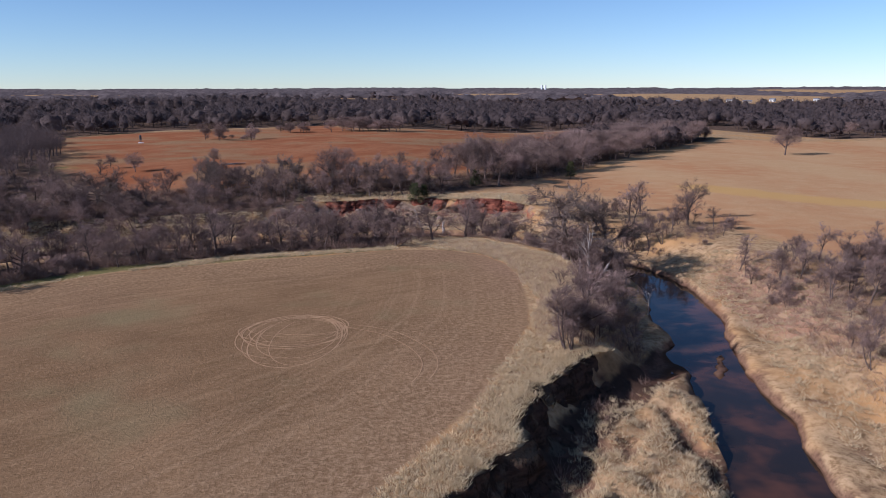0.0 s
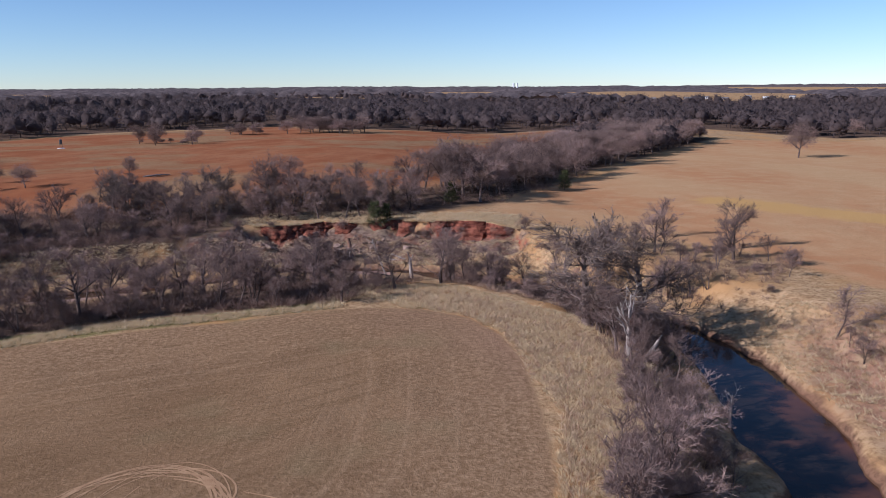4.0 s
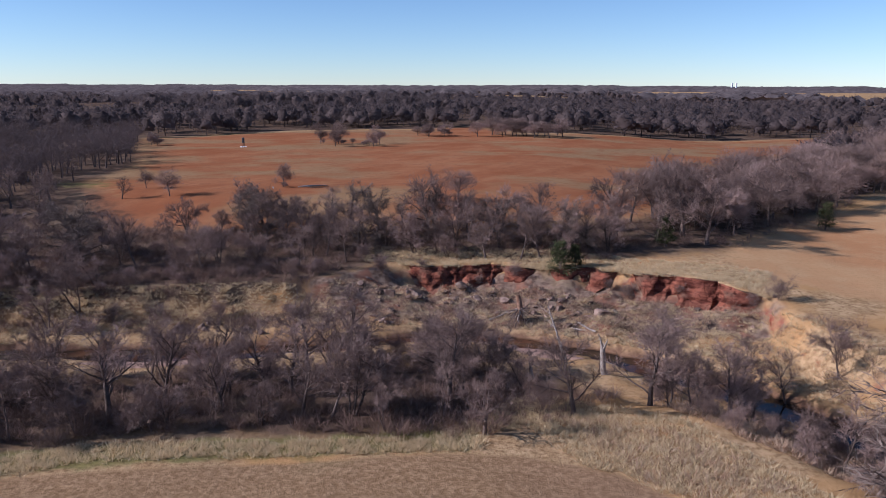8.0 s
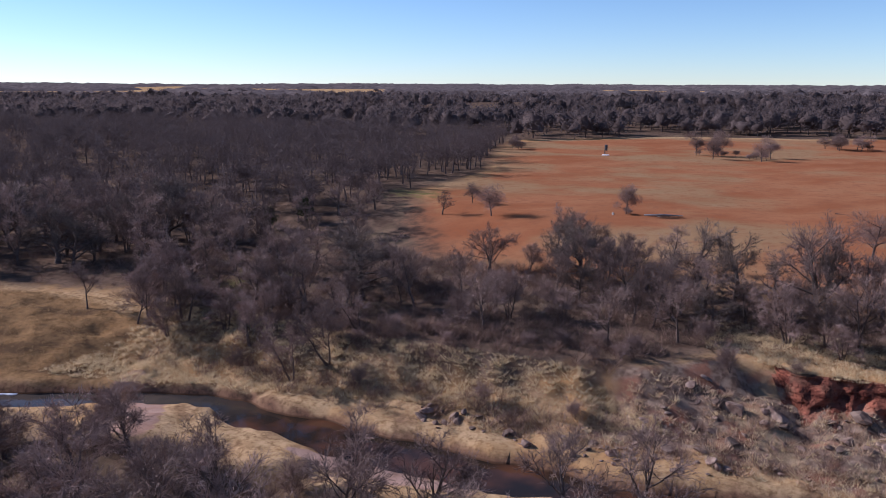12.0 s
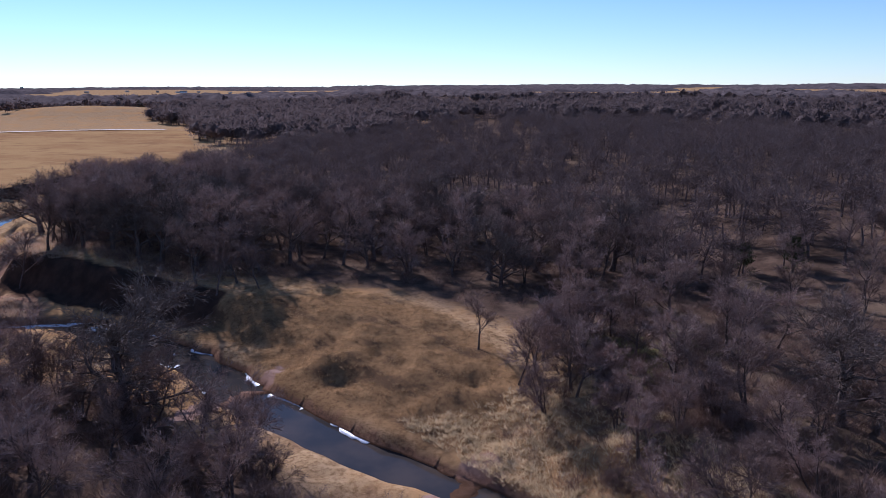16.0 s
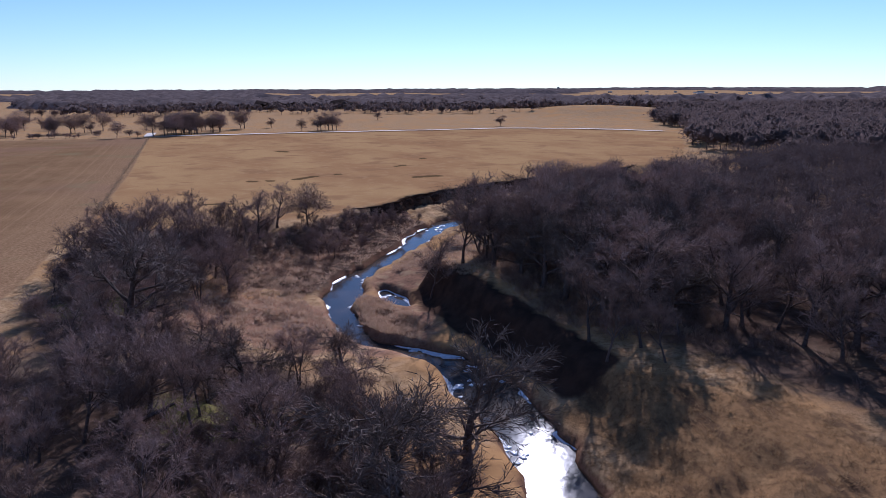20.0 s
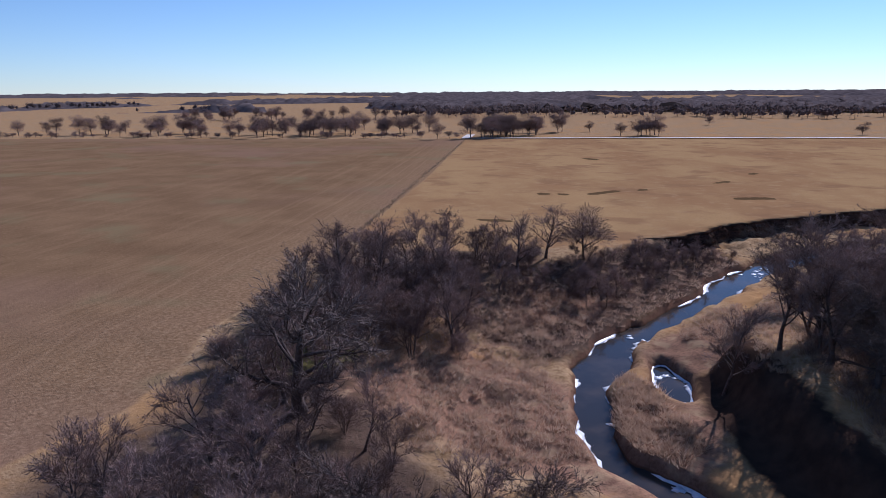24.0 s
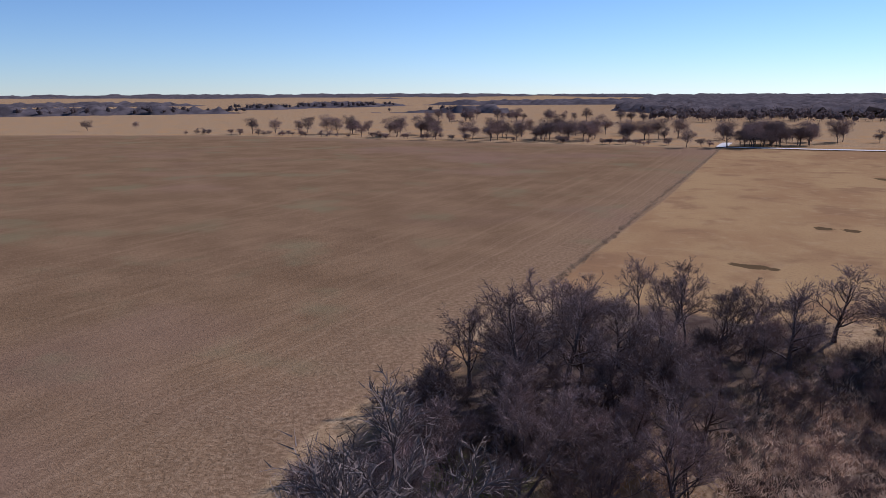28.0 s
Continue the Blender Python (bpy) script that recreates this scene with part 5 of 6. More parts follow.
at = np.vstack([spots([(-34, 171), (-14, 174.5), (2, 172.5), (18, 167), (21, 176), (-8, 181), (-36, 178)], 2600, rng, 0, grassy), spots([(-20, 20), (-2, 44), (12, 66), (20, 84), (22, 100), (18, 116), (6, 129), (-6, 131), (-12, 121), (-5, 125), (10, 108), (12, 90), (2, 56), (-12, 32)], 9000, rng, 0, grassy),
                spots([(0, 36), (8, 50), (13, 64), (22, 71), (24, 64), (21.5, 50), (20, 30)], 2400, rng, 0, grassy),
                spots([(33, 40), (48, 40), (50, 100), (46, 124), (38, 120), (38, 90), (34, 70)], 3000, rng, 0, grassy),
                spots([(-30, 158), (-60, 143), (-84, 128), (-84, 146), (-60, 152), (-40, 160)], 4500, rng, 0, grassy), spots([(-46, 147), (-20, 157), (6, 154), (22, 146), (18, 164), (4, 169), (-20, 170), (-34, 164)], 1500, rng, 0, grassy),
                spots([(-8, 120.5), (-34, 112.5), (-58, 94), (-59, 96), (-36, 114.5), (-8, 122.5)], 1300, rng, 0, grassy),
                spots([(-20, 160), (6, 153), (24, 140), (30, 146), (18, 163), (0, 168)], 1600, rng, 0, grassy)])
tagged(strew("dry_grass", TUFTS, at, rng.uniform(0.4, 1.0, len(at)), rng, STRAW, 0.15, 0.03), "tall dry straw-coloured grass on the creek banks", "grass", kind="stuff")
at = spots([(-82, 130), (-104, 111), (-119, 112), (-124, 118), (-106, 136), (-82, 146)], 2600, rng, 0, grassy)
tagged(strew("golden_grass", SHORT_TUFTS, at, rng.uniform(0.5, 1.0, len(at)), rng, GOLDEN, 0.2, 0.03), "golden dry grass over a hummocky creek terrace", "grass", kind="stuff")
at = np.vstack([spots([(-124, 102), (-131, 94), (-142, 82), (-150, 84), (-138, 104), (-128, 116)], 1200, rng, 0), spots([(40, 60), (50, 60), (54, 118), (42, 118)], 1500, rng, 0, grassy), spots([(-46, 147), (-20, 157), (6, 154), (18, 164), (4, 169), (-20, 170), (-34, 164)], 1200, rng, 0, grassy), spots([(-104, 72), (-112, 54), (-130, 46), (-150, 46), (-146, 54), (-128, 64), (-118, 80)], 2600, rng, 0, grassy), spots([(-134, 84), (-146, 76), (-170, 64), (-160, 74), (-140, 92)], 500, rng, 0, grassy), spots(BRUSH_SLOPE, 1500, rng, 0, grassy), spots([(-122, 79), (-126.5, 74.5), (-130, 71), (-134.5, 69.5), (-134, 74), (-130, 78), (-127, 84), (-122.5, 85)], 700, rng, 0, grassy), spots([(4, 132), (14, 124), (22, 117), (28, 121), (24, 131), (12, 140)], 1300, rng, 0, grassy), spots([(-146, 67), (-153, 63), (-165, 63), (-150, 73)], 400, rng, 0, grassy), spots([(10, 76), (18, 80), (21, 98), (18, 114), (6, 127), (-4, 128), (9, 112), (12, 92)], 1100, rng, 0, grassy)])
tagged(strew("rusty_weeds", TUFTS, at, rng.uniform(0.5, 1.3, len(at)), rng, RUSTY, 0.2, 0.03), "rust-brown dead weeds on the bank slope", "weeds", kind="stuff")


# ---- tyre tracks in the hay ----
def build_tracks():
    r = np.random.default_rng(5)
    vs, fs, base = [], [], 0
    lines = []
    # loops that all pass near one turning point
    for k in range(15):
        ra, rb = r.uniform(3.6, 6.2), r.uniform(3.2, 8.2)
        cx, cy = -12.3 - 0.72 * ra + r.normal(0, 0.4), 82.0 - 0.72 * rb + r.normal(0, 0.5)
        a0, span = r.uniform(0, 6.28), r.uniform(3.5, 6.28)
        lines.append([(cx + ra * math.cos(a0 + span * j / 40), cy + rb * math.sin(a0 + span * j / 40)) for j in range(41)])
    arc = [(-11.5, 81), (-9, 80.2), (-6, 78.6), (-3.4, 75.8), (-1.2, 72), (-0.4, 68.5), (-1, 65), (-2.6, 62)]
    arc = [(sum(q[0] * w for q, w in zip(arc[i:i + 3], b)), sum(q[1] * w for q, w in zip(arc[i:i + 3], b))) for i in range(len(arc) - 2) for b in [((1 - u) ** 2 / 2, 0.5 + u - u * u, u * u / 2) for u in (0, 0.25, 0.5, 0.75)]]
    lines += [arc, [(x - 1.5, y - 0.6) for x, y in arc]]
    for line in lines:
        v, f = ribbon(line, r.uniform(0.08, 0.14), 0.02, 0.8)
        vs.append(v)
        fs.append(f + base)
        base += len(v)
    tagged(new("tyre_tracks", mesh_of("tyre_tracks", np.vstack(vs), np.vstack(fs), TRACK)), "pale looping tyre tracks pressed into mown hay", "tracks", kind="structure")


build_tracks()

# weedy strip between hay field and pasture
at = np.array([(-139 - 186 * f, 5 - 202 * f) for f in rng.uniform(0, 1, 800) ** 1.3]) + rng.normal(0, 0.35, (800, 2))
tagged(strew("weed_strip", TUFTS, at, rng.uniform(0.4, 0.9, len(at)), rng, DARK_WEEDS, 0.2, 0.03), "dark dead weeds along the boundary of the hay field", "weeds", kind="stuff")


# ---- rocks ----
def rock_mesh(seed, flat):
    r = np.random.default_rng(seed)
    bm = bmesh.new()
    bmesh.ops.create_icosphere(bm, subdivisions=2, radius=0.5)
    axes = [r.normal(0, 1, 3) for _ in range(9)]
    cut = [r.uniform(0.2, 0.4) for _ in range(9)]
    for v in bm.verts:
        for a, c in zip(axes, cut):
            n = Vector(a).normalized()
            over = v.co.dot(n) - c
            if over > 0:
                v.co -= n * over
        v.co += v.co * 0.06 * noise.noise(v.co * 5 + Vector((seed, 0, 0)))
        v.co.z *= flat
    return bm_mesh("rock", bm, ROCK)


ROCKS = [rock_mesh(k, f) for k, f in ((1, 0.8), (2, 0.6), (3, 0.9), (4, 0.35), (5, 0.5), (6, 0.28))]


def put_rock(x, y, size, name="rock", label="blocky red-brown sandstone boulder on the creek bank"):
    ob = tagged(new(name, ROCKS[rng.integers(len(ROCKS))]), label, "rock", "fallen rocks")
    ob.matrix_basis = Matrix.Translation((x, y, height_at(x, y) + size * 0.08)) @ Euler((rng.normal(0, 0.25), rng.normal(0, 0.25), rng.uniform(0, 6.28))).to_matrix().to_4x4()
    ob.scale = (size * rng.uniform(0.8, 1.3), size * rng.uniform(0.8, 1.3), size)


for x, y in spots([(-34, 151), (-20, 158), (-4, 158), (4, 164), (-6, 170), (-20, 171), (-32, 166), (-34, 158)], 120, rng, 0.7, dry):
    put_rock(x, y, 0.35 + 1.1 * rng.random() ** 2)
for x, y in spots([(-48, 145.5), (-32, 150), (-22, 156.5), (-20, 159), (-34, 153), (-50, 148)], 60, rng, 0.5):
    put_rock(x, y, 0.35 + 0.9 * rng.random() ** 2)
for x, y in spots([(2, 162), (18, 160), (20, 165), (8, 170), (0, 170)], 26, rng, 0.8):
    put_rock(x, y, rng.uniform(0.3, 1.2))
for x, y, s in ((-25, 166, 2.6), (-19, 168.5, 2.3), (-24, 164.5, 2.0), (-13, 166, 1.8), (-0.5, 163.3, 2.0), (-28, 164, 2.2)):
    put_rock(x, y, s, "stone_slab", "large pale tilted sandstone slab below the cliff")


# ---- dead wood ----
def log_thing(name, x, y, way, length, radius, label, lift=0.0, broken=3, mat=None):
    """A bleached trunk, lying, leaning or standing, with stubs of branches."""
    root = tagged(new(name), label, "dead wood", "dead wood by the creek")
    z = height_at(x, y)
    root.matrix_basis = Matrix.Translation((x, y, z + lift))
    tv, tt = [], []
    pts, rad, w = limb(rng, (0, 0, -0.2), np.array(way) / np.linalg.norm(way), length, radius, 7, 0, 0.08, 0.35)
    tube(tv, tt, pts, rad, 8)
    part("trunk", mesh_of(name + "_trunk", np.vstack(tv), np.vstack(tt), mat or DEADWOOD, True), root)
    for k in range(broken):
        bv, bt = [], []
        i = rng.integers(2, 7)
        bp, br, _ = limb(rng, pts[i], tilted(rng, w, 30, 70), length * rng.uniform(0.15, 0.4), rad[i] * 0.55, 4, 0.02, 0.2, 0.15)
        tube(bv, bt, bp, br, 5)
        part("branch", mesh_of(name + "_branch", np.vstack(bv), np.vstack(bt), mat or DEADWOOD, True), root)


def snag(x, y, tall, girth):
    """A standing dead trunk that has split into ragged prongs."""
    root = tagged(new("dead_snag"), "thick bleached standing snag with a split broken top", "dead wood", "dead wood by the creek")
    root.matrix_basis = Matrix.Translation((x, y, height_at(x, y)))
    tv, tt = [], []
    pts, rad, w = limb(rng, (0, 0, -0.3), (-0.12, 0.05, 1), tall * 0.7, girth, 6, 0.02, 0.1, 0.8)
    rad[0] *= 1.4
    tube(tv, tt, pts, rad, 9)
    part("trunk", mesh_of("snag_trunk", np.vstack(tv), np.vstack(tt), DEADWOOD, True), root)
    for way, share, thick in (((-0.25, 0.1, 1), 0.42, 0.6), ((0.3, -0.1, 1), 0.3, 0.55), ((0.05, 0.3, 1), 0.2, 0.4)):
        bv, bt = [], []
        bp, br, _ = limb(rng, pts[-1] - (0, 0, 0.3), np.array(way) / np.linalg.norm(way), tall * share, girth * thick, 4, 0.0, 0.12, 0.25)
        tube(bv, bt, bp, br, 6)
        part("prong", mesh_of("snag_prong", np.vstack(bv), np.vstack(bt), DEADWOOD, True), root)
    bv, bt = [], []
    bp, br, _ = limb(rng, pts[3], (0.9, 0.1, 0.35), tall * 0.3, girth * 0.3, 4, -0.05, 0.2, 0.2)
    tube(bv, bt, bp, br, 5)
    part("branch", mesh_of("snag_branch", np.vstack(bv), np.vstack(bt), DEADWOOD, True), root)


snag(0.2, 143.6, 4.2, 0.3)
log_thing("leaning_dead_tree", -3.6, 147.5, (-0.35, 0.15, 1), 6.5, 0.16, "thin white dead tree leaning over the creek", broken=5)
log_thing("tree_stump", -6.5, 140.7, (0.05, 0, 1), 1.9, 0.22, "weathered broken stump in brush", broken=1)
log_thing("fallen_log", 14.5, 145.0, (1, -0.35, 0.12), 6, 0.3, "pale fallen log at the creek bend", 0.45)
log_thing("fallen_log", -4, 159.5, (1, -0.4, 0.0), 3.2, 0.16, "grey driftwood log below the cliff", 0.3)
log_thing("fallen_log", -14, 160, (0.8, 0.5, 0.05), 2.8, 0.15, "grey driftwood log below the cliff", 0.3)
log_thing("fallen_log", -1, 157.5, (-0.9, 0.3, 0.0), 2.6, 0.14, "grey driftwood log below the cliff", 0.3)
log_thing("dead_snag", 22, 103, (0.4, -0.1, 1), 3.2, 0.3, "split pale stub of a fallen trunk", broken=1)
log_thing("fallen_log", -92, 88, (0.9, -0.5, 0.1), 6, 0.25, "dark fallen limb in the creek woods", 0.3, 5, BARK)
log_thing("fallen_log", -82, 82, (-0.9, 0.2, 0.35), 7, 0.28, "dark crooked fallen limb at the field edge", 0.3, 5, BARK)
log_thing("fallen_log", -62, 212.5, (1, 0.2, 0.05), 6, 0.2, "pale fallen limb under a lone field tree", 0.25, 4)
log_thing("fallen_log", -66.5, 210.5, (0.6, -0.8, 0.06), 3.5, 0.2, "pale fallen limb under a lone field tree", 0.25, 4)
log_thing("fallen_log", -40, 236, (1, 0.5, 0.05), 6, 0.16, "dark dead branch lying on red soil", 0.2, 4, BARK)


def uprooted(x, y):
    root = tagged(new("uprooted_tree"), "uprooted tree with tangled roots hanging from the clay bank", "dead wood", "dead wood by the creek")
    z = height_at(x, y)
    root.matrix_basis = Matrix.Translation((x, y, z))
    tv, tt = [], []
    pts, rad, _ = limb(rng, (0, 0, 0.3), (0.03, 0.12, 1), 3.0, 0.42, 6, 0, 0.09, 0.7)
    tube(tv, tt, pts, rad, 9)
    part("stump", mesh_of("uprooted_stump", np.vstack(tv), np.vstack(tt), plain_material("red_brown_wood", (0.16, 0.08, 0.05), (0.33, 0.2, 0.13), 0.3), True), root, "split red-brown stump")
    for k in range(34):
        a = rng.uniform(0, 6.28)
        rv, rt = [], []
        rp, rr, _ = limb(rng, (0, 0, rng.uniform(0.8, 1.8)), (math.cos(a), math.sin(a), rng.uniform(-1.1, 0.1)), rng.uniform(1.2, 4.2), rng.uniform(0.04, 0.13), 6, -0.14, 0.3, 0.2)
        tube(rv, rt, rp, rr, 5)
        part("root", mesh_of("tangled_root", np.vstack(rv), np.vstack(rt), DEADWOOD if k % 3 == 0 else BARK, True), root)


uprooted(-10.2, 159.5)


# ---- ice along the creek ----
def shore(x, y, dx, dy, reach=9.0):
    """First place along a way out of the creek where the ground rises above the water."""
    t = np.linspace(0.8, reach, 42)
    z = np.array([height_at(x + dx * q, y + dy * q) for q in t])
    up = np.nonzero(z > WATER)[0]
    return t[up[0]] if len(up) else None


def ice_strip(points, side_ways, wide):
    """A ragged shelf of ice that clings to the shore."""
    n = len(points)
    p, q = np.array(points), np.array(side_ways)
    inner = p - q * np.array(wide)[:, None]
    outer = p + q * 0.12
    v = np.vstack([np.column_stack([outer, np.full(n, WATER + 0.06)]), np.column_stack([inner, np.full(n, WATER + 0.045)]), np.column_stack([inner, np.full(n, WATER - 0.04)])])
    i = np.arange(n - 1)
    f = np.vstack([np.column_stack([i, i + 1, i + n + 1, i + n]), np.column_stack([i + n, i + n + 1, i + 2 * n + 1, i + 2 * n])])
    tagged(new("ice_shelf", mesh_of("ice_shelf", v, f, ICE)), "thin ragged white ice along the water's edge", "ice", "creek ice")


def shore_ice(line, side, odds):
    pts, ways, wide = [], [], []
    gap = 0
    for (ax, ay, aw), (bx, by, bw) in zip(line, line[1:]):
        run = math.hypot(bx - ax, by - ay)
        ux, uy = (bx - ax) / run, (by - ay) / run
        nx, ny = -uy * side, ux * side
        for k in range(int(run / 0.45)):
            x, y = ax + ux * k * 0.45, ay + uy * k * 0.45
            t = shore(x, y, nx, ny)
            w = max(0.0, 0.24 + 0.5 * float(rough(np.array(x), np.array(y), 3.0, 51)) + 0.3 * float(rough(np.array(x), np.array(y), 0.9, 52)) + rng.uniform(-0.08, 0.12))
            ok = t is not None and w > 0.05 and float(rough(np.array(x), np.array(y), 9, 53 + side)) < odds
            if ok and (not pts or math.hypot(x + nx * t - pts[-1][0], y + ny * t - pts[-1][1]) < 1.6):
                pts.append((x + nx * t, y + ny * t))
                ways.append((nx, ny))
                wide.append(w)
            else:
                if len(pts) > 4:
                    ice_strip(pts, ways, wide)
                pts, ways, wide = [], [], []
    if len(pts) > 4:
        ice_strip(pts, ways, wide)


shore_ice(CREEK_W[3:23], 1, 0.5)
shore_ice(CREEK_W[3:23], -1, 0.25)


def ice_floe(x, y, size):
    k = 14
    a = np.arange(k) * 2 * np.pi / k
    q = size / 2 * (1 + rng.uniform(-0.45, 0.35, k))
    px, py = np.cos(a) * q * rng.uniform(0.8, 1.6), np.sin(a) * q
    v = np.vstack([np.column_stack([px, py, np.full(k, 0.04)]), np.column_stack([px * 1.03, py * 1.03, np.full(k, -0.05)]), [[0, 0, 0.045]]])
    i = np.arange(k)
    j = (i + 1) % k
    t = np.vstack([np.column_stack([i, j, np.full(k, 2 * k)]), np.column_stack([i + k, j + k, j]), np.column_stack([i + k, j, i])])
    ob = tagged(new("ice_floe", mesh_of("ice_floe", v, t, ICE)), "small broken piece of white ice on the creek", "ice", "creek ice")
    ob.matrix_basis = pose(x, y, WATER + 0.01, 0, 0, rng.uniform(0, 360))


for cx, cy, spread, count in ((-137, 70, 2, 6), (-134.5, 77, 1.4, 5), (-123, 86, 2, 5), (-148, 62, 2.5, 4), (-188, 51, 3.5, 16), (-114, 95, 2.2, 10), (-104, 105, 2.4, 12), (-127, 76, 1.8, 8), (-119, 94, 1.2, 6)):
    for _ in range(count):
        x, y = cx + rng.normal(0, spread * 0.6), cy + rng.normal(0, spread * 0.5)
        if height_at(x, y) < WATER + 0.02:
            ice_floe(x, y, rng.uniform(0.2, 1.0))


def ice_ring(cx, cy, turn_from, turn_to, seed):
    """Ragged ice round an islet."""
    pts, ways, wide = [], [], []
    for k in range(60):
        a = radians(turn_from + (turn_to - turn_from) * k / 59)
        ux, uy = math.cos(a), math.sin(a)
        q = np.linspace(0.3, 9, 60)
        low = [i for i, s in enumerate(q) if height_at(cx + ux * s, cy + uy * s) < WATER]
        if not low:
            continue
        p = (cx + ux * q[low[0]], cy + uy * q[low[0]])
        if pts and math.hypot(p[0] - pts[-1][0], p[1] - pts[-1][1]) > 2.2:
            if len(pts) > 4:
                ice_strip(pts, ways, wide)
            pts, ways, wide = [], [], []
        pts.append(p)
        ways.append((-ux, -uy))
        wide.append(max(0.1, 0.5 + 0.6 * float(rough(np.array(p[0]), np.array(p[1]), 2.4, seed)) + rng.uniform(-0.12, 0.2)))
    if len(pts) > 4:
        ice_strip(pts, ways, wide)


ice_ring(ISLETS[0][0], ISLETS[0][1], 0, 360, 71)


def pool_ice():
    """White ice round the rim of the still pool."""
    pts, ways, wide = [], [], []
    for k in range(74):
        a = 2 * math.pi * k / 72
        ux, uy = math.cos(a), math.sin(a)
        low = [q for q in np.linspace(0.2, 7, 50) if height_at(-137.4 + ux * q, 73.0 + uy * q) > WATER]
        if not low:
            continue
        pts.append((-137.4 + ux * low[0], 73.0 + uy * low[0]))
        ways.append((ux, uy))
        wide.append(max(0.08, 0.5 + 0.5 * float(rough(np.array(pts[-1][0]), np.array(pts[-1][1]), 1.6, 75)) + rng.uniform(-0.1, 0.2)))
    ice_strip(pts, ways, wide)


pool_ice()


# ---- cut bank faces ----
def face_material(name, a, c, e):
    m, t, b = material(name, 1.0, 0.0)
    n = Net(t)
    layers = n.node("Mapping")
    n.put(layers, "Vector", n.place())
    layers.inputs["Scale"].default_value = (0.35, 0.35, 1.6)
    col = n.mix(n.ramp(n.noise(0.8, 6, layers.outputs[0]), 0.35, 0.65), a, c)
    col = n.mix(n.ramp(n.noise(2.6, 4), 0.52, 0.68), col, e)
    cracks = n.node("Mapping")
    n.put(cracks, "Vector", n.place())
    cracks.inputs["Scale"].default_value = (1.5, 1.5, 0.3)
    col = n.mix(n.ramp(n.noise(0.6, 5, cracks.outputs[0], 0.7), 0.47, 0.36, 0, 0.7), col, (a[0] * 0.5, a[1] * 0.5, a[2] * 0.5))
    n.put(b, "Base Color", col)
    n.bump(b, n.noise(0.35, 6), 0.3, 1.0)
    return m


RED_FACE = face_material("red_clay_face", (0.085, 0.028, 0.02), (0.27, 0.098, 0.06), (0.17, 0.088, 0.058))
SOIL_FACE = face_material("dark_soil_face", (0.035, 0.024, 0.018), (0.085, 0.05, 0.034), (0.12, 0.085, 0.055))


